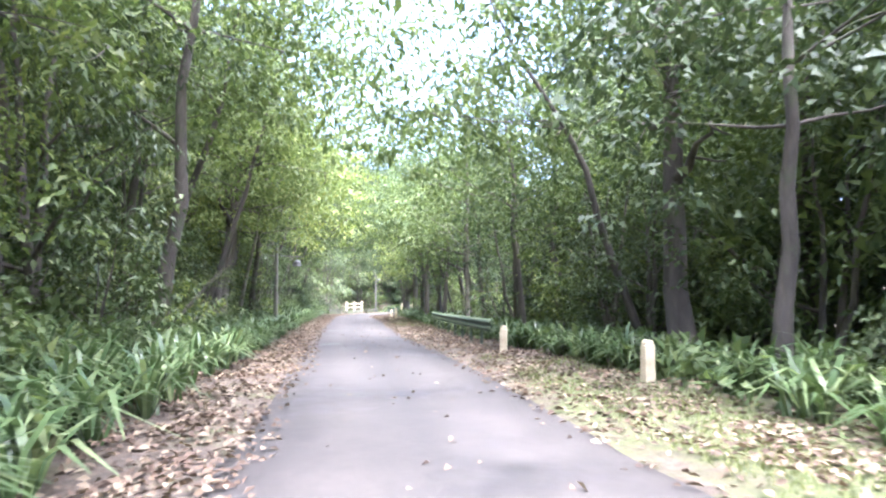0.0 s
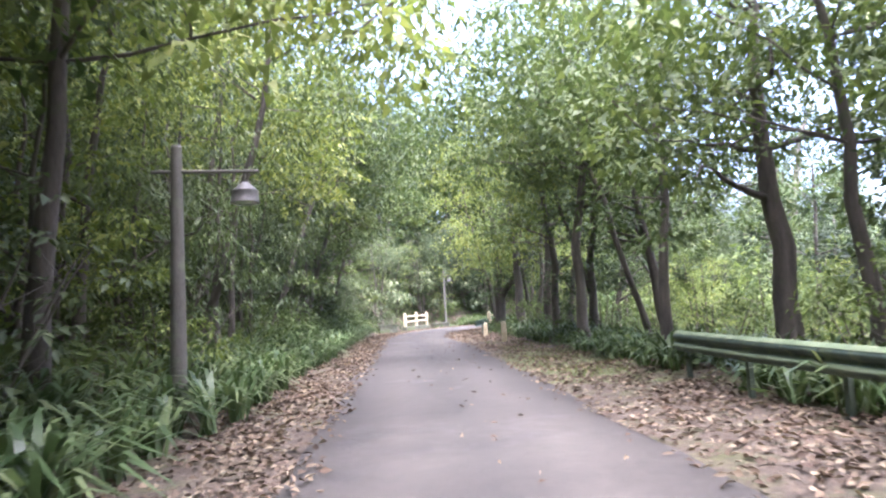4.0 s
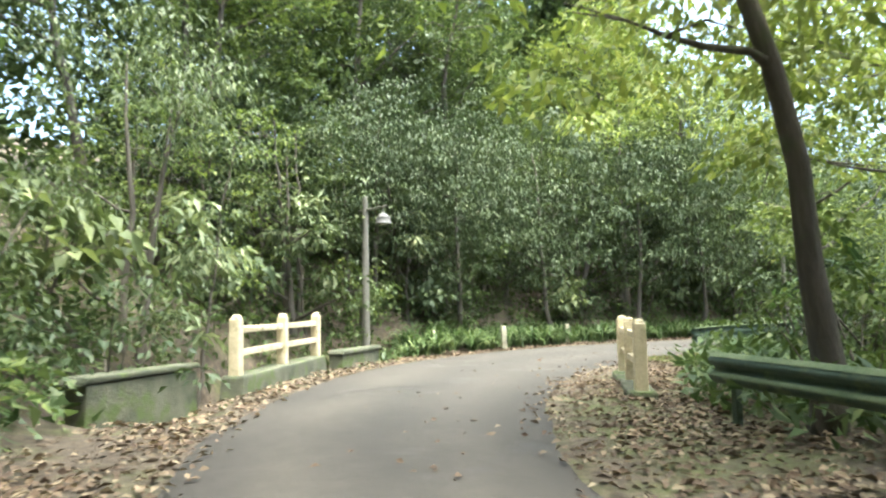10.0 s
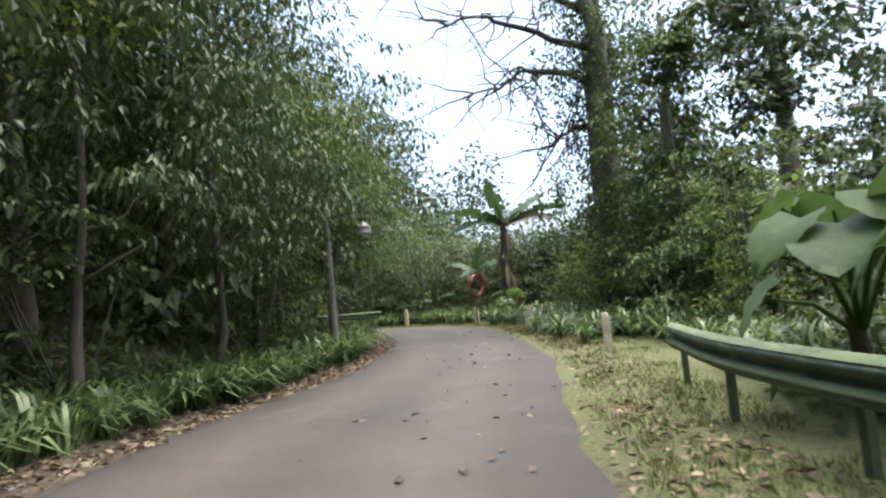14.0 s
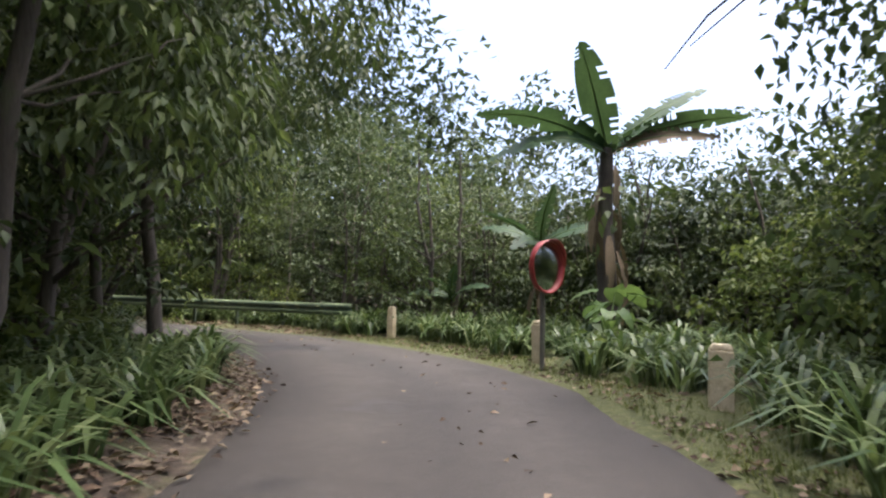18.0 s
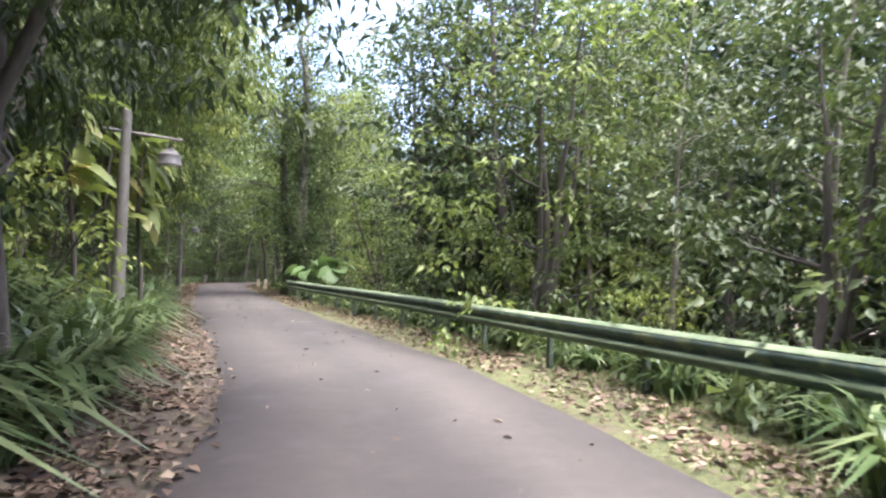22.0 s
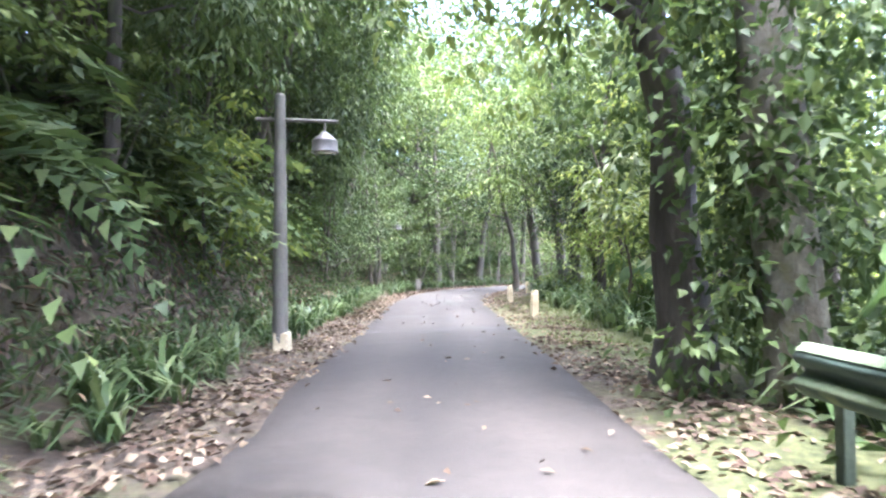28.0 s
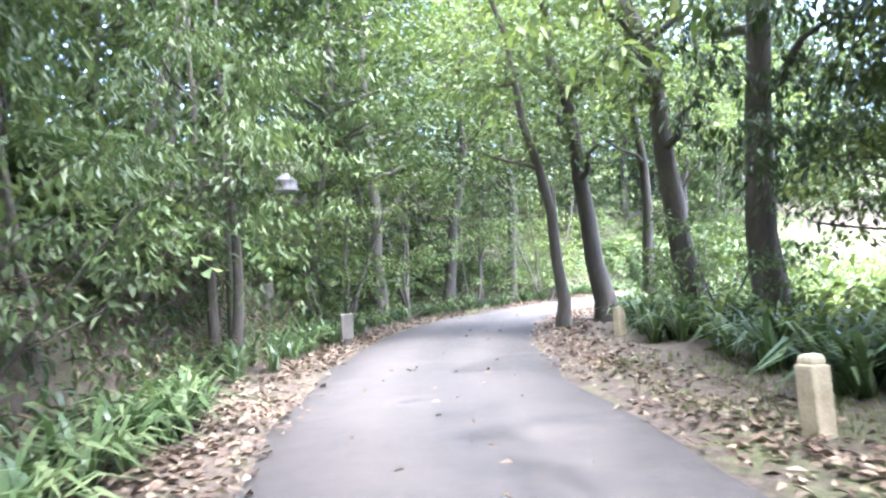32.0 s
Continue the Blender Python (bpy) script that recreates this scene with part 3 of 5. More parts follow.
# ---- concrete marker posts ----
def marker_post(x, y, top, label, mat=CREAM, w=0.17, tilt=(0, 0)):
    g = ground_z(x, y)
    h = max(0.45, top - g)
    ob = thing("marker_post", pose(x, y, g - 0.06, tilt[0], tilt[1], float(rng.uniform(-15, 15))), label, "marker post", "roadside marker posts")
    part("shaft", box((w, w, h - 0.02), 0.015, 0.94, jitter=0.004), mat, ob)
    part("cap", box((w * 0.9, w * 0.9, 0.07), 0.025, 0.8, (0, 0, h - 0.02), 0.004), mat, ob, "worn rounded top")
    return ob


STONE, PALE = "stained cream concrete marker post on the verge", "whitewashed concrete marker post among fallen leaves"
for x, y, top, lab, mat in [(7.2, -20.3, 0.95, STONE, CREAM), (5.9, -14.6, 0.92, STONE, CREAM), (2.78, 15.1, 0.87, PALE, CREAM), (2.3, 20.83, 0.69, PALE, CREAM),
                            (18.6, 43.0, 0.66, STONE, CONCRETE), (29.6, 50.15, 0.76, STONE, CREAM), (32.7, 55.0, 0.82, STONE, CREAM),
                            (36.5, 93.6, 0.74, STONE, CREAM), (37.2, 99.45, 0.66, STONE, CREAM), (39.5, 106.3, 0.6, STONE, CREAM),
                            (4.4, 44.5, 0.66, PALE, CONCRETE), (7.6, 47.2, 0.6, PALE, CONCRETE), (2.0, 43.6, 0.6, PALE, CONCRETE)]:
    marker_post(x, y, top, lab, mat, tilt=(float(rng.normal(0, 1.5)), float(rng.normal(0, 1.5))))
marker_post(27.0, 47.18, 0.7, "squat stained concrete marker post among strap leaves", CREAM, 0.27, (1, -2))


# ---- bridge railings ----
def bridge_fence(x0, y0, x1, y1, label, posts=3, top=1.0, kerb=0.08):
    base = float(beside((x0 + x1) / 2, (y0 + y1) / 2)[3][0])
    ln, ang = math.hypot(x1 - x0, y1 - y0), math.degrees(math.atan2(y1 - y0, x1 - x0))
    ob = thing("concrete_fence", pose(x0, y0, base + 0.05, 0, 0, ang), label, "fence", "bridge fences")
    for k in range(posts):
        px = ln * k / (posts - 1)
        pst = part("post", box((0.19, 0.19, top + 0.3), 0.02, 0.92, (px, 0, -0.3), 0.006), CREAM, ob)
        part("cap", box((0.16, 0.16, 0.06), 0.03, 0.6, (px, 0, top), 0.004), CREAM, pst)
    for h in (kerb + (top - kerb) * 0.34, kerb + (top - kerb) * 0.74):
        for k in range(posts - 1):
            a, b = ln * k / (posts - 1) + 0.1, ln * (k + 1) / (posts - 1) - 0.1
            part("rail", box((b - a, 0.1, 0.1), 0.012, 1.0, ((a + b) / 2, 0, h), 0.005), CREAM, ob)
    part("kerb", box((ln + 0.5, 0.42, kerb + 0.67), 0.05, 0.95, (ln / 2, 0, -0.67), 0.01), MOSSY, ob, "moss-covered kerb")
    return ob


bridge_fence(-2.65, 35.75, -1.4, 39.6, "old cream concrete fence with two rails on a mossy kerb", top=1.15, kerb=0.26)
bridge_fence(4.05, 36.0, 3.0, 33.45, "old concrete fence with two rails beside the bend", top=1.0)


def low_wall(x0, y0, x1, y1, top, label):
    base = float(beside(x0, y0)[3][0])
    ln, ang = math.hypot(x1 - x0, y1 - y0), math.degrees(math.atan2(y1 - y0, x1 - x0))
    ob = thing("parapet", pose(x0, y0, base, 0, 0, ang), label, "parapet", "bridge parapets")
    part("block", box((ln, 0.35, top + 0.9), 0.03, 0.97, (ln / 2, 0, -0.9), 0.015), MOSSY, ob)
    part("coping", box((ln + 0.06, 0.42, 0.09), 0.03, 0.95, (ln / 2, 0, top), 0.01), MOSSY, ob, "mossy coping")
    return ob


low_wall(-4.3, 33.7, -3.3, 35.5, 0.46, "low mossy concrete parapet above the gully")
low_wall(-0.95, 40.2, 0.1, 42.0, 0.28, "low mossy kerb wall beside the lamp post")


# ---- lamp posts ----
def lamp_post(x, y, top, arm_turn, label, arm=1.15, base_block=False):
    g = ground_z(x, y)
    h = top - g
    ob = thing("lamp_post", pose(x, y, g, 0, 0, arm_turn), label, "street lamp", "roadside lamp posts")
    part("pole", mesh_of("pole", *tube([(0, 0, -0.4), (0, 0, h * 0.5), (0, 0, h + 0.35)], [0.122, 0.1, 0.075], 14), POLE, True), POLE, ob)
    part("pole_cap", mesh_of("pole_cap", *tube([(0, 0, h + 0.35), (0, 0, h + 0.39), (0, 0, h + 0.4)], [0.078, 0.07, 0.002], 14), POLE, True), POLE, ob)
    part("crossbar", mesh_of("crossbar", *tube([(-0.35, 0, h + 0.02), (0.3, 0, h), (arm, 0, h - 0.02)], [0.028, 0.03, 0.026], 8), POLE, True), POLE, ob)
    part("hanger", mesh_of("hanger", *tube([(arm - 0.2, 0, h), (arm - 0.2, 0, h - 0.22)], [0.018, 0.018], 6), POLE, True), POLE, ob)
    zz = h - 0.2
    prof = [(0.03, 0.04), (0.0, 0.07), (-0.05, 0.13), (-0.09, 0.17), (-0.1, 0.19), (-0.115, 0.185), (-0.25, 0.195), (-0.27, 0.21), (-0.28, 0.2), (-0.26, 0.185)]
    shade = part("shade", mesh_of("shade", *lathe(prof, 18), LAMP_GREY, True), LAMP_GREY, ob, "grey metal lantern shade", pose(arm - 0.2, 0, zz))
    part("lens", mesh_of("lens", *lathe([(-0.26, 0.185), (-0.285, 0.14), (-0.295, 0.01)], 16), GLASS, True), GLASS, shade, "cloudy lamp glass")
    if base_block:
        part("footing", box((0.27, 0.27, 0.62), 0.03, 0.85, (0.03, 0, -0.3), 0.01), CREAM, ob)
    return ob


LAMP = "grey lamp post with hanging lantern"
lamp_post(-2.6, 0.8, 3.55, 5, LAMP + " above border plants")
lamp_post(-0.05, 42.6, 3.95, -65, LAMP + " at the bend", base_block=True)
lamp_post(19.05, 49.85, 3.55, -50, LAMP + " beside strap-leaved plants")
lamp_post(28.75, 66.25, 3.55, 6, LAMP + " under hanging fronds", arm=0.9)
lamp_post(31.25, 87.85, 3.5, -5, LAMP + " on the shaded bank", 0.85, base_block=True)
lamp_post(32.75, 106.7, 3.4, -10, LAMP + " where the lane bends away")


# ---- convex traffic mirror ----
def traffic_mirror(x, y, mid, face):
    g = ground_z(x, y)
    ob = thing("traffic_mirror", pose(x, y, g, 0, 0, face), "convex traffic mirror with a red hooded rim on a pole", "traffic mirror")
    h = mid - g
    part("pole", mesh_of("pole", *tube([(0, 0.08, -0.3), (0, 0.08, h + 0.2)], [0.04, 0.038], 10), POLE, True), POLE, ob)
    r, n = 0.36, 28
    vs, fs = [(0, -0.075, h)], []
    for k in range(1, 5):
        a = np.arange(n) * 2 * np.pi / n
        vs += [(r * k / 4 * math.cos(t), -0.075 + 0.07 * (k / 4) ** 2, h + r * k / 4 * math.sin(t)) for t in a]
    for j in range(n):
        fs.append((0, 1 + j, 1 + (j + 1) % n, 0))
    tri = np.array([(a, b, c) for a, b, c, _ in fs] + [t for k in range(3) for j in range(n) for t in
                   ((1 + k * n + j, 1 + (k + 1) * n + j, 1 + (k + 1) * n + (j + 1) % n), (1 + k * n + j, 1 + (k + 1) * n + (j + 1) % n, 1 + k * n + (j + 1) % n))])
    part("mirror_face", mesh_of("mirror_face", vs, tri, MIRROR, True), MIRROR, ob, "convex mirror glass")
    prof = [(0.05, 0.3), (0.05, 0.385), (0.0, 0.4), (-0.05, 0.41), (-0.06, 0.4), (-0.03, 0.37), (0.0, 0.355)]
    v, f = lathe(prof, n)
    v = np.stack([v[:, 0], v[:, 2], v[:, 1] + h], 1)
    part("rim", mesh_of("rim", v, f, RED, True), RED, ob, "red plastic rim")
    v, f = lathe([(0.05, 0.39), (0.09, 0.3), (0.11, 0.02)], n)
    part("back", mesh_of("back", np.stack([v[:, 0], v[:, 2], v[:, 1] + h], 1), f, RED, True), RED, ob)
    a = np.radians(np.linspace(-10, 190, 22))
    hood = np.concatenate([[(0.41 * math.cos(t), 0.02, h + 0.41 * math.sin(t)), (0.43 * math.cos(t), -0.13 * max(0.1, math.sin(t * 0.9 + 0.16)) - 0.02, h + 0.43 * math.sin(t))] for t in a])
    hf = np.array([(2 * i, 2 * i + 1, 2 * i + 3, 2 * i + 2) for i in range(len(a) - 1)])
    hd = part("hood", mesh_of("hood", hood, hf, RED, True), RED, ob, "red rain hood over the mirror")
    hd.modifiers.new("thickness", "SOLIDIFY").thickness = 0.012
    part("clamp", box((0.12, 0.1, 0.12), 0.01, 1, (0, 0.08, h - 0.06)), POLE, ob)
    return ob


traffic_mirror(28.95, 49.8, 1.6, -18)


# ---- broad-leaved plants ----
def blade(length, width, n, arch, curl, cut=0.0, seed=0, heart=False):
    """A broad leaf along +x that arches down: midrib fold and optional tears."""
    g = np.random.default_rng(seed)
    u = np.linspace(0, 1, n)
    mid = np.stack([length * (u - 0.12 * arch * u**2), 0 * u, length * (0.35 * arch * u - arch * u**2)], 1)
    w = width * (np.sin(np.pi * np.clip(u * 0.93 + 0.05, 0, 1)) ** 0.55 if not heart else np.sin(np.pi * np.clip(u * 0.75 + 0.25, 0, 1)) ** 0.8)
    vs, fs = [], []
    for i in range(n):
        for k, sgn in ((0, 1), (1, 0.5), (2, 0), (3, -0.5), (4, -1)):
            off = w[i] * 0.5 * sgn
            vs.append(mid[i] + (-0.12 * width * abs(sgn) * (1 if heart else 0.3), off, curl * width * abs(sgn) * 0.5 - 0.06 * width * sgn**2 * (i % 2) * 0.6))
    for i in range(n - 1):
        for k in range(4):
            if cut and k in (0, 3) and g.random() < cut:
                continue
            a = i * 5 + k
            fs.append((a, a + 1, a + 6, a + 5))
    return np.array(vs), np.array(fs)


def turned(v, m):
    m = np.array(m)
    return v @ m[:3, :3].T + m[:3, 3]


def elephant_ear(x, y, scale, label, count=7, seed=1, z=None):
    g = np.random.default_rng(seed)
    ob = thing("elephant_ear", pose(x, y, ground_z(x, y) if z is None else z) @ Matrix.Scale(scale, 4), label, "plant", "elephant ears")
    part("stem", mesh_of("stem", *tube([(0, 0, -0.3), (0.03, 0, 0.35), (0.0, 0.04, 0.75)], [0.1, 0.085, 0.06], 9, 0.05), BARK, True), BARK, ob)
    for k in range(count):
        a = k * 2.4 + g.uniform(-0.3, 0.3)
        h, out = g.uniform(0.9, 1.75), g.uniform(0.35, 0.8)
        tip = np.array([math.cos(a) * out, math.sin(a) * out, h])
        st = np.array([[0, 0, 0.6], tip * (0.45, 0.45, 0) + (0, 0, 0.55 * h + 0.35), tip])
        stalk = part("leaf_stalk", mesh_of("leaf_stalk", *tube(st, [0.03, 0.022, 0.014], 7), BIG_LEAF, True), BIG_LEAF, ob)
        v, f = blade(g.uniform(0.65, 0.95), g.uniform(0.5, 0.68), 9, g.uniform(0.25, 0.6), 0.18, heart=True, seed=k)
        v = turned(v - (0.18, 0, 0), pose(*tip, g.uniform(-22, 22), g.uniform(2, 42), math.degrees(a)))
        part("leaf", mesh_of("leaf", v, f, BIG_LEAF, True), BIG_LEAF, stalk)
    return ob


def banana(x, y, top, label, specs, seed=3, trunk_r=0.17):
    g = np.random.default_rng(seed)
    zb = ground_z(x, y)
    h = top - zb
    ob = thing("banana_plant", pose(x, y, zb), label, "banana plant", "banana plants")
    line = np.array([(0, 0, -0.2), (0.03, 0.02, h * 0.35), (0.0, 0.05, h * 0.7), (0, 0, h)])
    part("trunk", mesh_of("trunk", *tube(line, [trunk_r * 1.2, trunk_r, trunk_r * 0.85, trunk_r * 0.6], 12, 0.04), BARK, True), BARK, ob)
    for k, (turn, rise, ln, wd, arch, dry) in enumerate(specs):
        mat = DRY_LEAF if dry else BANANA
        v, f = blade(ln, wd, 64, arch, 0.12, 0.28 if not dry else 0.4, seed * 10 + k)
        v = turned(v, pose(0, 0, h - 0.1, (0, 32, -38, 42, -30, 45, 20)[k % 7], -rise, turn))
        lf = part("leaf", mesh_of("leaf", v, f, mat, True), mat, ob, "withered brown leaf" if dry else "")
        rib = v.reshape(64, 5, 3)[::4, 2] - (0, 0, 0.012)
        part("midrib", mesh_of("midrib", *tube(rib, np.linspace(0.04, 0.008, 16), 6), BIG_LEAF, True), BIG_LEAF, lf)
    for k in range(18 if trunk_r > 0.15 else 6):
        a, hh = g.uniform(0, 6.28), h * g.uniform(0.3, 0.95)
        v, f = blade(min(g.uniform(0.8, 1.5), hh * 0.9), 0.2, 8, 0.3, 0.2, 0.1, k)
        v = turned(v, pose(math.cos(a) * trunk_r, math.sin(a) * trunk_r, hh, 0, g.uniform(65, 85), math.degrees(a)))
        part("dry_sheath", mesh_of("dry_sheath", v, f, DRY_LEAF, True), DRY_LEAF, ob, "hanging dry sheath")
    return ob


# turn 0 points east; the lane comes from the west-south-west
banana(32.9, 49.8, 4.3, "tall banana plant with one upright and several torn arching leaves",
       [(160, 70, 2.4, 0.9, 0.12, 0), (112, 34, 2.9, 0.75, 0.6, 0), (130, 18, 2.5, 0.7, 0.75, 0), (-72, 42, 2.6, 0.65, 0.3, 0), (-64, 26, 3.0, 0.75, 0.36, 0), (-80, 18, 2.4, 0.7, 0.4, 1)], trunk_r=0.21)
banana(33.6, 51.5, 2.4, "young banana plant with spreading leaves", [(140, 35, 1.9, 0.5, 0.35, 0), (205, 55, 1.8, 0.5, 0.3, 0), (95, 30, 1.7, 0.48, 0.45, 0), (255, 25, 1.9, 0.5, 0.5, 0), (185, 10, 1.6, 0.45, 0.5, 0)], 5, 0.06)
banana(34.8, 54.4, 1.1, "young banana plant in the hedge", [(170, 40, 1.3, 0.4, 0.4, 0), (240, 30, 1.4, 0.4, 0.5, 0), (110, 20, 1.3, 0.38, 0.5, 0), (200, 60, 1.2, 0.36, 0.3, 0)], 6, 0.05)
banana(9.5, 36.0, 1.7, "young banana plant behind the guard rail", [(120, 40, 1.5, 0.45, 0.4, 0), (200, 30, 1.4, 0.42, 0.5, 0), (40, 35, 1.4, 0.42, 0.5, 0), (160, 65, 1.3, 0.4, 0.3, 0)], 8, 0.09)
EAR = "elephant ear plant with broad pale green leaves"
elephant_ear(12.1, 39.6, 1.12, EAR + " behind the guard rail", 10, 2)
elephant_ear(10.7, 38.7, 1.15, EAR + " behind the guard rail", 8, 12)
elephant_ear(35.8, 80.6, 0.95, EAR + " over the guard rail", 9, 4)
elephant_ear(36.4, 79.0, 0.95, EAR + " over the guard rail", 8, 5)
elephant_ear(36.9, 82.4, 0.9, EAR + " beside the trunk", 7, 6)
elephant_ear(31.5, 49.4, 0.75, EAR + " below the mirror", 7, 7)
elephant_ear(30.5, 49.2, 0.52, EAR + " below the mirror", 6, 9)
elephant_ear(38.4, 91.6, 0.8, EAR + " at the wood's edge", 6, 10)


def climbing_plant(x, y, top, label, count, seed):
    """A rope-like stem with broad drooping leaves, some of them yellowing."""
    g = np.random.default_rng(seed)
    zb = ground_z(x, y)
    h = top - zb
    ob = thing("climbing_plant", pose(x, y, zb), label, "climber", "broad climbers")
    line = np.stack([0.06 * np.sin(np.linspace(0, 7, 9)), 0.06 * np.cos(np.linspace(0, 5, 9)), np.linspace(-0.2, h, 9)], 1)
    part("stem", mesh_of("stem", *tube(line, np.linspace(0.05, 0.02, 9), 7), BARK, True), BARK, ob)
    for k in range(count):
        hh, a = h * (0.55 + 0.45 * g.random()), g.uniform(-80, 80)
        mat = LEAF_YELLOW if k % 5 == 0 else LEAF_LIGHT
        v, f = blade(g.uniform(0.45, 0.85), g.uniform(0.14, 0.26), 14, g.uniform(0.4, 0.9), 0.2, 0.06, seed + k)
        part("leaf", mesh_of("leaf", turned(v, pose(0, 0, hh, g.uniform(-30, 30), g.uniform(-25, 40), a)), f, mat, True), mat, ob, "yellowing leaf" if k % 5 == 0 else "")
    return ob


climbing_plant(28.55, 66.75, 3.7, "broad-leaved climber with some yellow leaves beside the lamp post", 22, 40)
climbing_plant(29.05, 66.85, 3.6, "broad-leaved climber drooping round the lantern", 26, 75)
climbing_plant(28.1, 65.6, 4.0, "broad-leaved climber with some yellow leaves on the bank", 20, 60)


# ---- utility boxes at the lane's far end ----
def utility_box(x, y, bottom, top, label):
    g = ground_z(x, y)
    ob = thing("utility_box", pose(x, y, g, 0, 0, float(rng.uniform(-15, 15))), label, "utility box", "utility boxes")
    part("stand", box((0.12, 0.12, bottom - g + 0.3), 0.01, 1.0, (0, 0, -0.25)), POLE, ob)
    part("cabinet", box((0.24, 0.18, top - bottom), 0.015, 1.0, (0, 0, bottom - g)), POLE, ob)
    part("lid", box((0.27, 0.21, 0.03), 0.01, 0.95, (0, 0, top - g)), POLE, ob, "overhanging lid")
    return ob


utility_box(33.2, 109.6, 1.1, 1.4, "small grey utility box standing in border plants")
utility_box(34.75, 108.7, 0.2, 0.68, "pale utility box where the lane bends away")


# ---- kinds of trees and shrubs ----
T_TALL = [tree_kind("forest_tree", "tall broad-leaved forest tree with a dark trunk", "tree", 11 + k, 12.5, 0.2, (3.6, 3.8, 13.0), 180, 30, (0.24, 0.14), LEAF if k % 2 else LEAF_DARK, BARK, lean=0.7, clump_r=0.78, flat=0.28) for k in range(3)]
T_OVER = [tree_kind("overhanging_tree", "spreading tree whose leafy boughs overhang the lane", "tree", 151 + k, 8.0, 0.14, (4.4, 4.8, 8.8), 290, 34, (0.2, 0.11), LEAF_DARK if k else LEAF, BARK, lean=0.6, clump_r=0.7, flat=0.28, droop=0.7, sag=0.1, limbs=12, reach_k=0.72, limb_k=0.32) for k in range(2)]
T_ARCH = [tree_kind("overhanging_tree", "tree leaning over the lane with a broad leafy crown", "tree", 351 + k, 9.6, 0.105, (6.0, 4.5, 10.4), 290, 23, (0.2, 0.095), LEAF, BARK, lean=0.5, clump_r=0.7, flat=0.28, droop=0.6, limbs=12, reach_k=0.72, limb_k=0.3, simple=False) for k in range(2)]
T_LOW = [tree_kind("overhanging_tree", "dense dark tree whose leafy boughs hang low over the verge", "tree", 251 + k, 8.6, 0.11, (2.9, 3.7, 9.6), 380, 26, (0.2, 0.072), LEAF_DARK, BARK, lean=0.5, clump_r=0.58, droop=1.0, low=0.5, limbs=12, reach_k=0.7, limb_k=0.3, wood_sides=7, twigs=1, simple=False) for k in range(2)]
T_SLIM = [tree_kind("slender_tree", "slender tree with a pale trunk and thin crown", "tree", 31 + k, 12, 0.1, (4.2, 2.4, 12), 120, 28, (0.17, 0.1), LEAF, BARK_PALE, lean=0.6, clump_r=0.75) for k in range(2)]
T_BUSH = [tree_kind("bushy_tree", "dense many-stemmed bushy tree leafing from low down", "tree", 51 + k, 5.6, 0.09, (0.4, 2.5, 6.6), 150, 18, (0.17, 0.085), LEAF if k else LEAF_LIGHT, BARK, stems=3, lean=0.8, clump_r=0.47, flat=0.3, limbs=9, wood_sides=6, twigs=0, simple=False) for k in range(3)]
T_DROOP = [tree_kind("drooping_tree", "tree with long drooping lance-shaped leaves over the bank", "tree", 71 + k, 7.0, 0.1, (1.0, 2.9, 8.2), 170, 30, (0.2, 0.05), LEAF, BARK, lean=0.8, stems=2, clump_r=0.55, droop=1.1, low=1.4, wood_sides=6, twigs=1) for k in range(2)]
T_STEM = [tree_kind("forest_tree", "straight dark-stemmed forest tree with a high crown", "tree", 171 + k, 11, (0.27, 0.15)[k], (4.6, 2.7, 11.5), 130, 28, (0.19, 0.11), LEAF, BARK, lean=0.12, clump_r=0.8) for k in range(2)]
T_VINE = tree_kind("vine_draped_tree", "old tree draped in climbers with bare crooked branches", "tree", 91, 13, 0.42, (1.0, 2.5, 12), 440, 28, (0.24, 0.16), LEAF_DARK, BARK_PALE, lean=0.3, clump_r=0.5, droop=0.8, low=1.0, limbs=14)
SHRUB = [tree_kind("shrub", "leafy green understorey shrub", "shrub", 101 + k, 1.7, 0.03, (0.1, 1.2, 2.3), 42, 17, (0.145, 0.07), (LEAF, LEAF_LIGHT, LEAF_DARK)[k], BARK, stems=4, lean=0.6, clump_r=0.36, limbs=4, wood_sides=4, twigs=0, simple=False) for k in range(3)]
BROAD_SHRUB = tree_kind("broad_leaved_shrub", "shrub with large pale leaves", "shrub", 131, 2.2, 0.04, (0.7, 1.2, 2.9), 26, 9, (0.42, 0.24), LEAF_GREY, BARK, stems=2, lean=0.5, clump_r=0.5, droop=0.6, simple=False)

T_UMBRELLA = tree_kind("umbrella_tree", "slender young tree with tiers of large pale fingered leaves", "tree", 141, 4.1, 0.05, (2.3, 0.95, 4.3), 16, 11, (0.44, 0.15), LEAF_PALE, BARK, lean=0.3, clump_r=0.34, droop=0.5, limbs=7, wood_sides=6, twigs=0, simple=False)


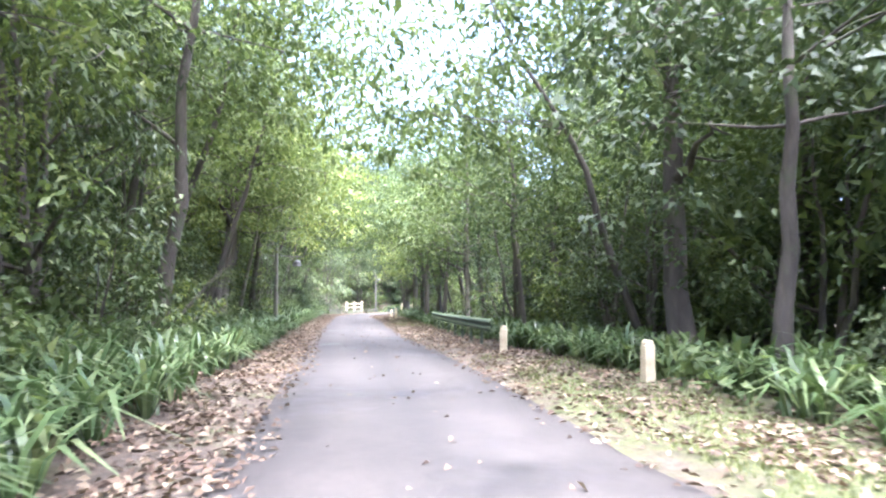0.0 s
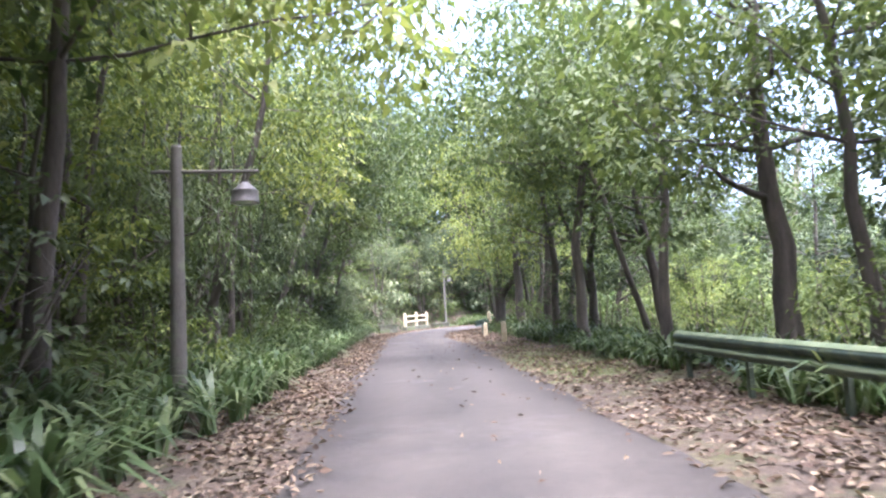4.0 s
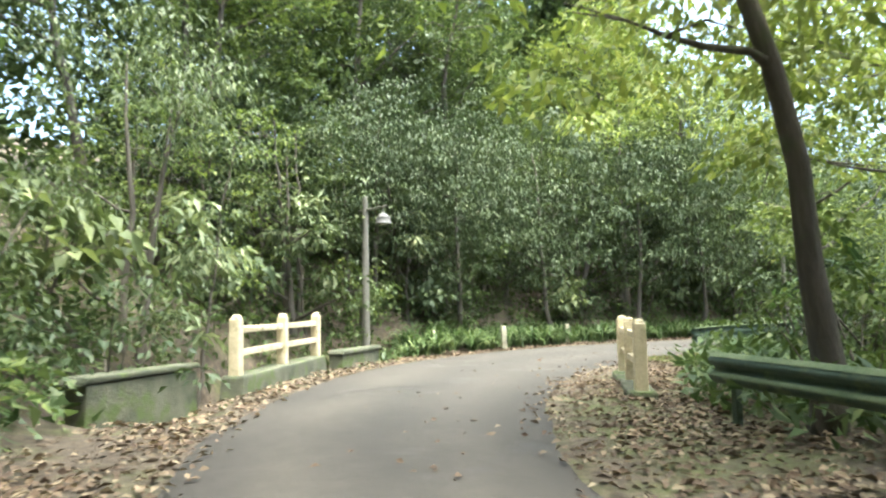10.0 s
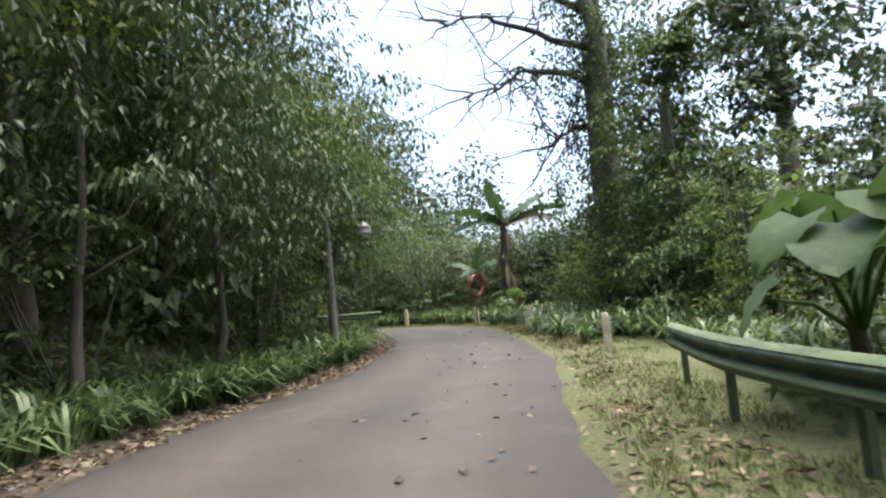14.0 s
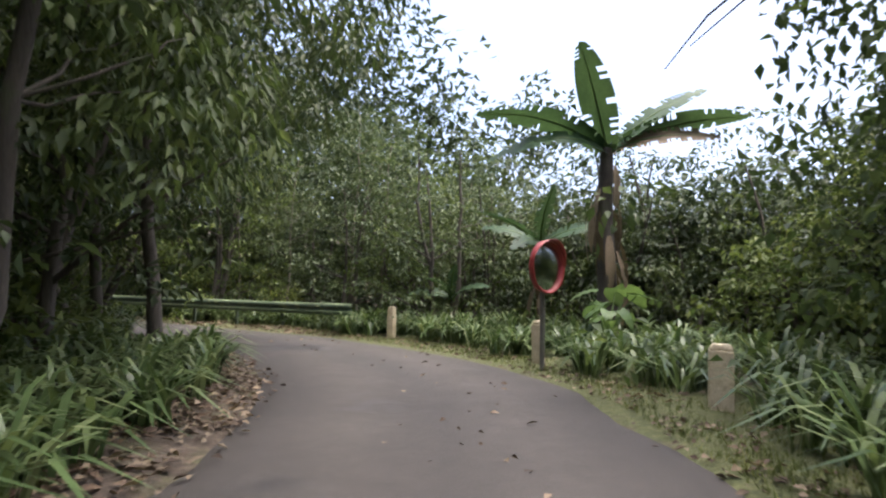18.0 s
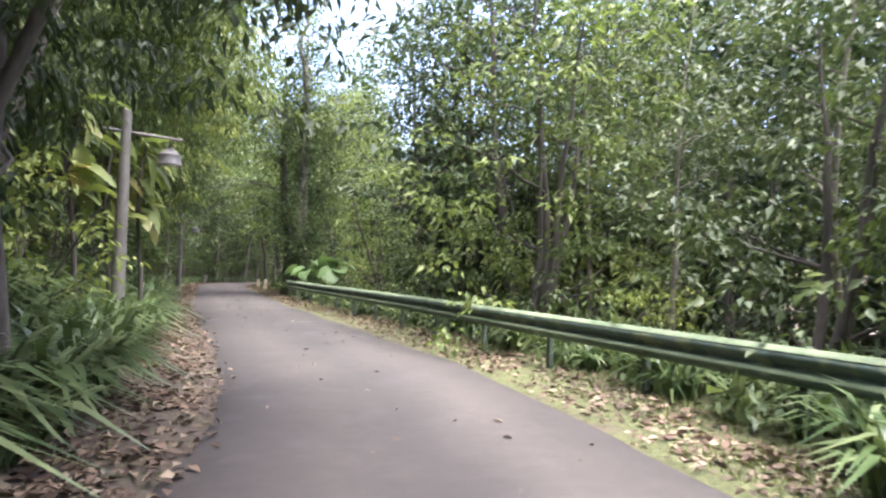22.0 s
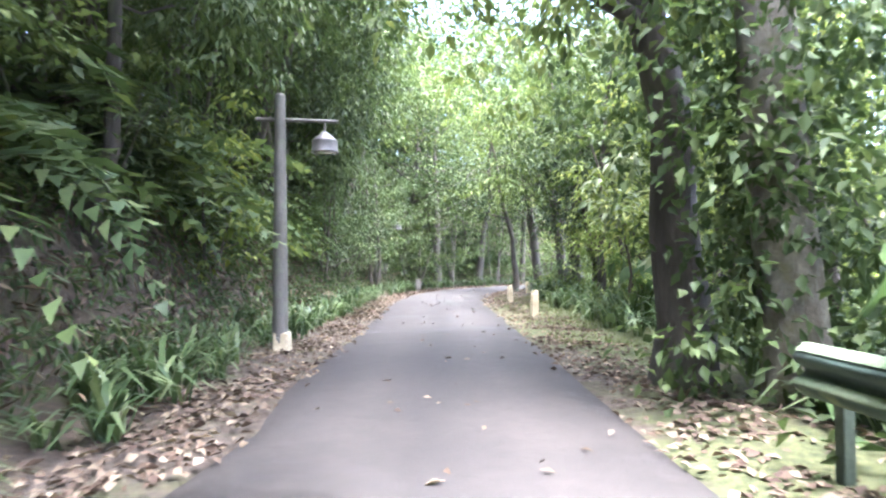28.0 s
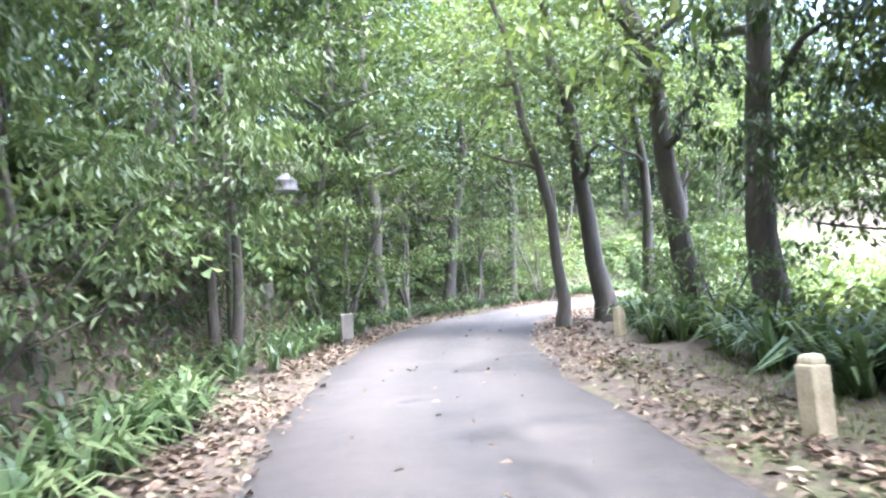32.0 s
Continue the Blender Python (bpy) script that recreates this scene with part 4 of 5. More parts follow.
def frond_mesh(seed, material=FERN):
    """One arching fern frond along +x: a rib with paired leaflets."""
    g = np.random.default_rng(seed)
    ln, up = g.uniform(0.85, 1.3), g.uniform(0.5, 0.95)
    u = np.linspace(0, 1, 20)
    p = np.stack([ln * u, 0.06 * np.sin(u * 3 + seed), ln * (up * u * 1.3 - 1.15 * u**2)], 1)
    bits = []
    for sgn in (1, -1):
        w = np.array([0, sgn, 0]) + np.gradient(p, axis=0) * 8
        bits.append(leaves(p[3:], w[3:], 0.26 * (1 - 0.85 * (u[3:] - 0.25) ** 2 * 1.3), 0.055, g, 0.1, simple=True))
    rib = np.stack([p[:-1] - (0, 0.006, 0), p[:-1] + (0, 0.006, 0), p[1:]], 1).reshape(-1, 3)
    bits.append((rib, np.arange(len(rib)).reshape(-1, 3)))
    return mesh_of("frond", *joined(bits), material)


FRONDS, DRY_FRONDS = [frond_mesh(k) for k in range(4)], [frond_mesh(k + 10, DRY_LEAF) for k in range(4)]


def put_fern(x, y, scale, count=10, label="arching bright green fern", lift=0.0, kinds=None):
    ob = thing("fern", pose(x, y, ground_z(x, y) + lift) @ Matrix.Scale(scale, 4), label, "fern", "bank ferns")
    for k in range(count):
        part("frond", (kinds or FRONDS)[int(rng.integers(4))], None, ob, m=pose(0, 0, 0, float(rng.uniform(-15, 15)), float(rng.uniform(-20, 12)), k * 360 / count + float(rng.uniform(-15, 15))))


# ---- single trees that stand out ----
plant(T_SLIM[0], 6.0, -5.2, 40, 0.85, "slender pale-barked tree beside the guard rail")
plant(T_STEM[0], 9.2, -16.8, 10, 1.1, "thick dark tree on the wooded side")
plant(T_STEM[1], -1.7, -16.4, 0, 1.1, "mossy pale-spotted tree leaning over the verge", tilt=(6, 10))
plant(T_STEM[1], -3.4, -19.0, 60, 1.0)
plant(T_STEM[1], -4.6, -12.5, 200, 1.0, tilt=(0, 5))
plant(T_STEM[0], -3.3, -6.6, 0, 1.1, "dark leaning tree above the bank", tilt=(-24, 3))
plant(T_SLIM[1], -3.4, -2.6, 0, 0.9, "pale young tree beside a leaning trunk", tilt=(0, 9))
plant(T_STEM[0], 6.6, 2.7, 300, 0.8)
plant(T_STEM[1], 4.4, 14.8, 20, 1.0)
plant(T_STEM[1], 5.8, 13.6, 120, 1.05)
plant(T_STEM[0], 5.1, 19.6, 75, 0.85)
plant(T_STEM[1], 5.0, 10.6, 160, 1.1, "forked tree against the open sky")


def vine_tree(x, y, label, scale=1.3, turn=40, bare=True, girth=1.0):
    """A thick old trunk wrapped in climbers, with bare crooked boughs reaching over the lane and hanging strands."""
    g = np.random.default_rng(23)
    ob = thing("vine_draped_tree", pose(x, y, ground_z(x, y), 0, 0, turn) @ Matrix.Scale(scale, 4), label, "tree", "roadside forest")
    up = lambda *p: np.array(p, float)
    stems = [crooked(g, up(0, 0, -0.5), up(0.1, 0.1, 8.0), 9, 0.06), crooked(g, up(0.05, 0.05, 6.5), up(1.6, -1.2, 13), 8, 0.12), crooked(g, up(0, 0.1, 6.8), up(-0.9, 1.3, 13), 8, 0.12)]
    wood = [tube(stems[0], girth * np.linspace(0.5, 0.34, 9), 12, 0.05), tube(stems[1], girth * np.linspace(0.26, 0.1, 8), 9, 0.04), tube(stems[2], girth * np.linspace(0.24, 0.1, 8), 9, 0.04)]
    part("trunk", mesh_of("trunk", *joined(wood), BARK_PALE, True), BARK_PALE, ob)
    for a, b, c in () if not bare else ((up(0, 0.3, 6.6), up(0.5, 2.2, 7.3), up(0.3, 3.9, 6.3)), (up(0, 0.2, 7.6), up(0.6, 2.8, 8.6), up(0.2, 4.9, 8.4)), (up(0, 0.2, 8.6), up(0.2, 3.4, 10.2), up(0, 6.8, 10.6)), (up(0.2, 0, 5.6), up(0.5, 0.9, 5.5), up(0.4, 1.6, 5.0))):
        bough = np.vstack([crooked(g, a, b, 8, 0.12)[:-1], crooked(g, b, c, 7, 0.14)])
        bits = [tube(bough, np.linspace(0.11, 0.02, len(bough)), 7)]
        for k in range(4, len(bough)):
            for _ in range(2):
                e = bough[k] + g.normal(0, 0.9, 3) + (0, 0.5, 0)
                tw = crooked(g, bough[k], e, 6, 0.1)
                bits.append(tube(tw, np.linspace(0.03, 0.006, 6), 4))
                bits.append(tube(crooked(g, tw[3], tw[3] + g.normal(0, 0.5, 3), 4, 0.06), np.linspace(0.014, 0.004, 4), 3))
        part("bare_bough", mesh_of("bare_bough", *joined(bits), BARK, True), BARK, ob, "leafless crooked bough")
    line = np.vstack([stems[0], stems[0], stems[1], stems[2]])
    cen = line[g.integers(0, len(line), 330)] + g.normal(0, 0.62, (330, 3))
    far = np.stack([np.clip(g.normal(0, 1.7, 130), -2.3, 2.3), np.clip(g.normal(-0.6, 1.3, 130), -2.3, 1.8), g.uniform(5.0, 12.5, 130)], 1)
    low = np.stack([g.normal(0, 1.1 * girth**1.6, 90), g.normal(0, 1.1 * girth**1.6, 90), g.uniform(0.3, 3.5, 90)], 1)
    cen = np.vstack([cen, far, low])
    k = np.repeat(np.arange(len(cen)), 26)
    sp = unit(g, len(k)) * g.uniform(0.05, 0.55, len(k))[:, None]
    strands = np.repeat(np.stack([g.normal(0, 1.0, 60), g.normal(0.1, 0.9, 60), g.uniform(3.5, 9.0, 60)], 1), 30, 0)
    strands += np.stack([g.normal(0, 0.07, 1800), g.normal(0, 0.07, 1800), -np.tile(np.linspace(0, 1, 30), 60) * np.repeat(g.uniform(0.8, 2.6, 60), 30)], 1)
    pos = np.vstack([cen[k] + sp, strands])
    way = np.vstack([sp * 2 + g.normal(0, 0.4, sp.shape), g.normal(0, 0.5, (1800, 3)) - (0, 0, 0.6)])
    part("climber", mesh_of("climber", *leaves(pos, way, 0.15, 0.085, g, droop=0.5), LEAF), LEAF, ob, "dark green climbing vine")
    return ob


vine_tree(28.4, 44.0, "old tree wrapped in climbers with bare crooked boughs")
vine_tree(36.3, 83.7, "tall pale trunk hung with climbers and long strands", 1.0, 120, False, 0.6)


def forked_tree(x, y, label):
    """A stout trunk that parts into two heavy limbs at about two metres."""
    g = np.random.default_rng(5)
    zb = ground_z(x, y)
    ob = thing("forked_tree", pose(x, y, zb), label, "tree", "roadside forest")
    trunk = crooked(g, np.array([0, 0, -0.4]), np.array([0.0, 0.0, 2.2]), 6, 0.02)
    up = crooked(g, np.array([0, 0, 1.9]), np.array([-0.5, 0.2, 8.5]), 9, 0.1)
    aside = crooked(g, np.array([0.02, 0, 1.9]), np.array([2.6, -1.2, 5.2]), 8, 0.1)
    wood = [tube(trunk, [0.42, 0.33, 0.29, 0.28, 0.29, 0.3], 12, 0.04), tube(up, np.linspace(0.24, 0.07, 9), 10, 0.04), tube(aside, np.linspace(0.2, 0.06, 8), 9, 0.04)]
    ends = []
    for ln in (up, aside):
        for k in range(3, len(ln)):
            for _ in range(2):
                e = ln[k] + unit(g, 1)[0] * (1.9, 1.9, 0.9) + (0, 0, 0.3)
                b = crooked(g, ln[k], e, 6, 0.1)
                wood.append(tube(b, np.linspace(0.06, 0.012, 6), 5))
                ends += [b[3], b[5], b[4]]
    part("trunk", mesh_of("trunk", *joined(wood), BARK, True), BARK, ob)
    ends = np.array(ends)
    cen = ends[g.integers(0, len(ends), 150)] + g.normal(0, 0.5, (150, 3))
    k = np.repeat(np.arange(150), 22)
    sp = unit(g, len(k)) * g.uniform(0.1, 0.8, len(k))[:, None]
    part("crown", mesh_of("crown", *leaves(cen[k] + sp, sp + g.normal(0, 0.4, sp.shape), 0.24, 0.09, g, droop=0.4), LEAF_LIGHT), LEAF_LIGHT, ob)
    return ob


forked_tree(3.45, 28.3, "stout dark forked tree with bright leaves beside the bridge")
plant(T_STEM[1], 3.2, 30.5, 0, 0.95, "leaning dark tree by the bridge", tilt=(0, -9), leafs=LEAF_LIGHT)
plant(T_STEM[0], 4.2, 24.2, 15, 0.95, "dark twin-trunked tree on the leafy verge")
plant(T_STEM[1], 4.7, 23.9, 0, 0.95, tilt=(0, 9))
plant(T_TALL[0], 8.2, 35.6, 60, 0.62, "dark branching tree beyond the bend", leafs=LEAF_LIGHT)
plant(T_VINE, 25.6, 42.0, 20, 0.85, leafs=LEAF)
plant(T_VINE, 32.0, 43.0, 120, 0.75)
plant(T_BUSH[2], 25.9, 44.2, 120, 0.45, leafs=LEAF_LIGHT)
plant(T_BUSH[0], 30.2, 44.6, 40, 0.7)
plant(T_LOW[1], 25.4, 54.2, 10, 1.0, "dark spreading tree that overhangs the lane", leafs=LEAF_DARK)
plant(T_LOW[0], 22.0, 51.9, 200, 0.95, "dense leafy tree above the bend", leafs=LEAF)
plant(T_TALL[2], 26.6, 59.6, 120, 1.05, "dark leafy tree inside the bend", leafs=LEAF_DARK)
plant(T_VINE, 27.0, 36.6, 20, 0.72, "climber-clad tree against the open sky")
plant(T_VINE, 31.0, 40.0, 80, 0.62, "climber-clad tree against the open sky")
for bx, by, bs, bk in [(36.0, 51.0, 0.72, 0), (35.6, 47.6, 0.7, 1), (36.6, 54.0, 0.85, 2), (34.6, 45.2, 0.75, 1), (32.4, 44.9, 0.75, 0), (37.2, 57.0, 0.95, 1), (38.5, 49.5, 0.8, 2), (36.0, 59.2, 0.9, 0)]:
    plant(T_BUSH[bk], bx, by, 37 * bk, bs, leafs=(LEAF_DARK, LEAF, LEAF_GREY)[bk])
plant(T_BUSH[1], 27.5, 41.0, 80, 1.0)
plant(T_BUSH[2], 20.5, 40.0, 10, 0.8)
plant(T_BUSH[1], 24.6, 42.0, 30, 0.75)
plant(T_LOW[0], 26.4, 56.9, 70, 1.05, "dark drooping tree that overhangs the lane", leafs=LEAF_DARK)
plant(T_BUSH[0], 35.9, 65.0, 10, 1.1, "round bushy tree with bright leaves behind the guard rail", leafs=LEAF_LIGHT)
plant(T_TALL[1], 12.6, 36.9, 10, 0.8, "dark leafy tree beside the curved guard rail", leafs=LEAF_DARK)
plant(T_STEM[1], 36.2, 65.0, 10, 0.8)
plant(T_STEM[0], 35.85, 84.9, 300, 1.1, "tall dark trunk beside broad-leaved plants", tilt=(0, -4))
plant(T_SLIM[1], 30.2, 82.1, 30, 0.55, "thin white-barked tree on the bank")
plant(T_STEM[1], 39.4, 108.8, 0, 0.95, "thin dark leaning tree at the bend", tilt=(0, -7))
plant(T_STEM[0], 40.85, 109.4, 0, 0.95, "dark tree beside the bend", tilt=(0, -6))
plant(T_STEM[1], 41.6, 109.0, 20, 1.0)
plant(T_STEM[0], 41.3, 106.5, 0, 1.0, "dark leaning tree at the bend", tilt=(0, -7))
plant(T_STEM[0], 40.9, 104.2, 0, 1.05, "dark forked tree at the bend", tilt=(0, 3))
plant(T_STEM[1], 44.5, 104.0, 0, 1.0)
# leaf colours above the bend carry the hillside's light and shade
plant(T_TALL[1], 11.6, 50.4, 20, 0.85, "tall tree above the bend with light and shade put into leaf colours", leafs=LEAF_LIGHT)
plant(T_TALL[2], 15.0, 51.2, 80, 0.85, "tall tree above the bend with light and shade put into leaf colours", leafs=LEAF_DARK)
plant(T_BUSH[0], 9.0, 50.0, 30, 1.15, leafs=LEAF_DARK)
plant(T_BUSH[1], 17.0, 50.8, 30, 1.1, leafs=LEAF)
plant(T_BUSH[2], 20.8, 52.4, 30, 1.15, leafs=LEAF_DARK)
plant(T_BUSH[1], 23.6, 54.2, 90, 1.1, leafs=LEAF_DARK)
plant(T_LOW[1], 18.4, 50.9, 40, 0.9, leafs=LEAF)
# LEAF_DARK here paints the deep shade of the bank's foliage
plant(T_LOW[0], 14.9, 49.6, 140, 0.95, leafs=LEAF_DARK)
plant(T_LOW[1], 11.4, 48.9, 250, 0.95, leafs=LEAF_DARK)
plant(T_LOW[0], 7.2, 47.8, 30, 0.95, leafs=LEAF_DARK)
plant(T_LOW[1], 3.4, 46.2, 130, 0.85, leafs=LEAF_DARK)
plant(T_LOW[0], 0.4, 45.4, 210, 0.8, leafs=LEAF_DARK)
plant(T_LOW[1], 28.0, 60.2, 20, 0.9)
plant(T_LOW[0], 28.2, 71.2, 80, 1.05, "tree with drooping bright leaves above the bank", leafs=LEAF_LIGHT)
plant(T_LOW[1], 28.6, 75.6, 190, 1.1, "tree with drooping bright leaves above the bank", leafs=LEAF_LIGHT)
plant(T_DROOP[1], 32.6, 106.0, 90, 1.0)
# shaded wood: shade put into the leaf colour; crowns added to block skylight
for tx, ty, k, size in [(-4.6, 46.6, 0, 0.95), (-0.4, 49.6, 1, 1.05), (3.2, 50.8, 2, 1.0), (-7.4, 44.0, 2, 0.9), (-2.4, 53.6, 0, 1.15), (1.4, 57.0, 1, 1.2), (-5.6, 58.5, 2, 1.2)]:
    plant(T_TALL[k], tx, ty, tx * 43, size, "tall tree closing the view behind the bridge, forest shade in its leaf colour", leafs=LEAF_DARK)
for tx, ty, k, size in [(-2.8, 46.0, 0, 0.9), (0.6, 48.6, 1, 0.9), (-5.4, 43.2, 2, 0.85)]:
    plant(T_BUSH[k], tx, ty, tx * 29, size, "bushy tree behind the bridge with forest shade in its leaf colour", leafs=LEAF_DARK)
for tx, ty, k, size in [(40.9, 101.9, 0, 0.9)]:
    plant(T_LOW[k], tx, ty, tx * 23, size, "dense dark tree above the lane's outer verge", leafs=LEAF_DARK)
for tx, ty, size, turn in [(30.9, 99.6, 0.62, 20), (31.3, 102.4, 0.66, 200)]:
    plant(T_DROOP[0], tx, ty, turn, size, "small tree with long fronds drooping from the bank", leafs=FERN)

# trees that lean over the lane and close the canopy
ARCH = "tree leaning over the lane with a broad leafy crown"
for s, d, tip, k, size, mat in [(34, -3.2, 17, 0, 1.15, LEAF), (43, 5.0, 24, 1, 1.15, LEAF), (46, -3.8, 19, 1, 1.1, LEAF), (51, -3.4, 18, 0, 1.1, LEAF_LIGHT), (65, -3.2, 17, 1, 1.1, LEAF), (68, 4.6, 21, 1, 1.05, LEAF), (75, -3.6, 20, 0, 1.1, LEAF), (72, 4.4, 18, 0, 0.95, LEAF_LIGHT),
                                (79, -3.0, 17, 1, 1.1, LEAF_DARK), (86, -3.2, 18, 0, 1.05, LEAF), (s_at(y=66), -3.4, 15, 0, 1.1, LEAF), (s_at(y=70), -3.8, 20, 1, 1.1, LEAF), (s_at(y=84), -3.8, 20, 0, 1.1, LEAF), (s_at(y=90), -3.8, 20, 1, 1.1, LEAF), (s_at(y=80), -3.4, 17, 1, 1.15, LEAF_LIGHT),
                                (s_at(y=87), 4.0, 18, 0, 1.15, LEAF_LIGHT), (s_at(y=94), -3.2, 17, 1, 1.1, LEAF), (s_at(y=101), 4.2, 16, 0, 1.05, LEAF_LIGHT), (s_at(y=106), -3.4, 18, 0, 1.1, LEAF)]:
    ax, ay = on_road(s, d)
    plant(T_ARCH[k], float(ax), float(ay), 0, size, ARCH, tilt=(0, tip - 3 if d < 0 else 3 - tip), leafs=mat)
for y0, d, k, size in [(86.5, -2.6, 0, 1.1), (95.5, -2.6, 1, 1.1), (99.5, -2.8, 0, 1.05)]:
    ax, ay = on_road(s_at(y=y0), d)
    plant(T_LOW[k % 2], float(ax), float(ay), y0 * 7, size, "drooping tree whose boughs close over the lane", leafs=(LEAF, LEAF_DARK, LEAF, LEAF_LIGHT)[k])
# backlit foliage: the glow from the sky gap is put into LEAF_LIGHT
for tx, ty, k, size in [(38.6, 89.4, 0, 0.95), (39.3, 92.6, 1, 0.9), (38.2, 86.6, 2, 0.7), (40.6, 90.8, 1, 1.05)]:
    plant(T_BUSH[k], tx, ty, tx * 57, size, "bushy tree with layered leaves beside the lane, backlit brightness in their colour", leafs=LEAF_LIGHT)
plant(T_UMBRELLA, 37.7, 90.6, 80, 0.85)
for y0, d, k, size in [(10.5, -4.6, 0, 0.8), (13.5, -4.4, 1, 0.85), (16.5, -4.7, 2, 0.9), (19.5, -4.4, 0, 0.85), (22.5, -4.6, 1, 0.9), (25.5, -4.4, 2, 0.85), (28.0, -4.6, 0, 0.85)]:
    ax, ay = on_road(s_at(y=y0), d)
    plant(T_BUSH[k], float(ax), float(ay), y0 * 31, size, "dense dark bushy tree clothing the bank", leafs=LEAF_DARK)
plant(T_VINE, 24.2, 38.8, 200, 0.95, "tall climber-clad tree against the open sky")
# hedge is backlit: its darkness is put into the leaf colour
plant(T_BUSH[1], 37.2, 48.4, 60, 1.1, "dense hedge tree behind the banana plants, backlit darkness in its leaf colour", leafs=LEAF_DARK)
plant(T_BUSH[2], 37.0, 46.0, 160, 1.1, "dense hedge tree behind the banana plants, backlit darkness in its leaf colour", leafs=LEAF_DARK)
plant(T_BUSH[0], 38.0, 50.8, 260, 1.1, "dense hedge tree behind the banana plants, backlit darkness in its leaf colour", leafs=LEAF_DARK)
plant(T_UMBRELLA, -3.8, 38.8, 30, 1.0, z=-0.4)
plant(T_UMBRELLA, -1.6, 43.4, 150, 0.95)
plant(T_UMBRELLA, 1.6, 45.6, 250, 0.9)
plant(T_OVER[0], 5.4, 31.6, 120, 0.85, "spreading tree with bright sunlit leaves beside the bridge", leafs=LEAF_LIGHT)
for tx, ty, k, size in [(38.2, 68.4, 0, 0.9), (39.0, 71.6, 1, 0.95), (38.4, 74.2, 2, 0.9), (40.6, 70.0, 2, 1.0)]:
    plant(T_TALL[k], tx, ty, tx * 31, size, "dark leafy tree behind the long guard rail", leafs=LEAF_DARK)
for tx, ty, k, size in [(-2.6, -22.4, 1, 0.75), (-3.2, -19.6, 0, 0.8), (-2.2, -25.6, 2, 0.7)]:
    plant(T_BUSH[k], tx, ty, tx * 50, size, "bushy tree with bright yellow-green leaves beside the lane", leafs=LEAF_LIGHT)
plant(T_ARCH[1], 26.6, 57.7, 0, 0.77, ARCH, tilt=(11, 19), leafs=LEAF_DARK)
plant(T_ARCH[0], 27.2, 60.4, 0, 0.8, ARCH, tilt=(13, 18), leafs=LEAF_DARK)
plant(T_ARCH[0], 25.0, 55.4, 200, 0.77, ARCH, tilt=(12, 15), leafs=LEAF_DARK)
# more of the backlit hedge, shade again in the leaf colour
for hx, hy in [(35.4, 50.6), (36.2, 49.2), (35.9, 47.7), (36.6, 46.2), (35.2, 44.6)]:
    plant(T_BUSH[1], hx, hy, hx * 40, 0.8, "dense hedge tree behind the banana plants, backlit darkness in its leaf colour", leafs=LEAF_DARK)
plant(T_BUSH[2], 34.7, 54.7, 10, 0.95, "grey-leaved bushy tree hung with dry creepers", leafs=LEAF_GREY)

for tx, ty, k, size, mat in [(34.0, 112.0, 0, 1.0, LEAF), (36.2, 114.6, 1, 1.05, LEAF_DARK), (39.2, 118.0, 2, 1.1, LEAF), (42.6, 121.0, 0, 1.1, LEAF_DARK), (32.2, 115.8, 1, 1.1, LEAF_DARK), (36.6, 119.6, 2, 1.1, LEAF), (31.2, 109.4, 2, 0.95, LEAF)]:
    plant(T_TALL[k], tx, ty, tx * 31, size, "tall leafy tree closing the far bend", leafs=mat)
for tx, ty, k, size in [(34.8, 111.0, 1, 0.8), (37.4, 115.4, 0, 0.85), (40.4, 118.4, 2, 0.85), (32.4, 112.6, 2, 0.9), (44.0, 120.6, 1, 0.85)]:
    plant(T_BUSH[k], tx, ty, ty * 17, size, leafs=LEAF)

# ---- the forest on both sides ----
taken = [(35.9, 65.0), (35.4, 63.6), (34.7, 54.7), (32.9, 49.8)]


def room(x, y, gap):
    if any((x - a) ** 2 + (y - b) ** 2 < gap**2 for a, b in taken):
        return False
    taken.append((x, y))
    return True


S_END = float(STEP[-1]) - 22
S_B1, S_B2, S_B3 = s_at(y=33), s_at(x=20), s_at(y=57)


def forest(kinds, count, s0, s1, d0, d1, gap, sizes, side, mats=(None,), reach=0.0):
    """Trees of the given kinds at random places beside the road; reach: how far their crowns spread, kept clear of the lane."""
    made, tries = 0, 0
    while made < count and tries < count * 12:
        tries += 1
        s, d = rng.uniform(s0, s1), d0 + (d1 - d0) * rng.random() ** 1.2
        x, y = on_road(s, side * d)
        e, sd = (float(v[0]) for v in beside(x, y)[1:3])
        if e < d0 - 0.2 or sd != side or (38 < x < 50 and 79.5 < y < 91) or not room(x, y, gap):
            continue
        plant(kinds[int(rng.integers(len(kinds)))], float(x), float(y), None, float(rng.uniform(*sizes)), leafs=mats[int(rng.integers(len(mats)))])
        made += 1


# left bank: tall trees, bushes and shrubs
forest(T_OVER, 8, 30, S_B1 - 6, 2.8, 4.2, 4.0, (0.95, 1.15), -1, (None, LEAF, LEAF_LIGHT))
forest(T_OVER, 7, s_at(y=60), s_at(y=101), 2.4, 3.8, 3.2, (0.95, 1.15), -1, (None, LEAF, LEAF_LIGHT))
forest(T_TALL, 12, 5, S_FENCE, 4.8, 9, 2.6, (0.85, 1.2), -1, (None, LEAF, LEAF_LIGHT, LEAF_DARK))
forest(T_TALL, 7, S_FENCE, s_at(x=14), 7, 14, 3.2, (0.85, 1.1), -1, (LEAF_DARK, LEAF))
forest(T_TALL, 16, s_at(x=10), S_END, 4.8, 9, 2.6, (0.85, 1.2), -1, (None, LEAF, LEAF_LIGHT, LEAF_DARK))
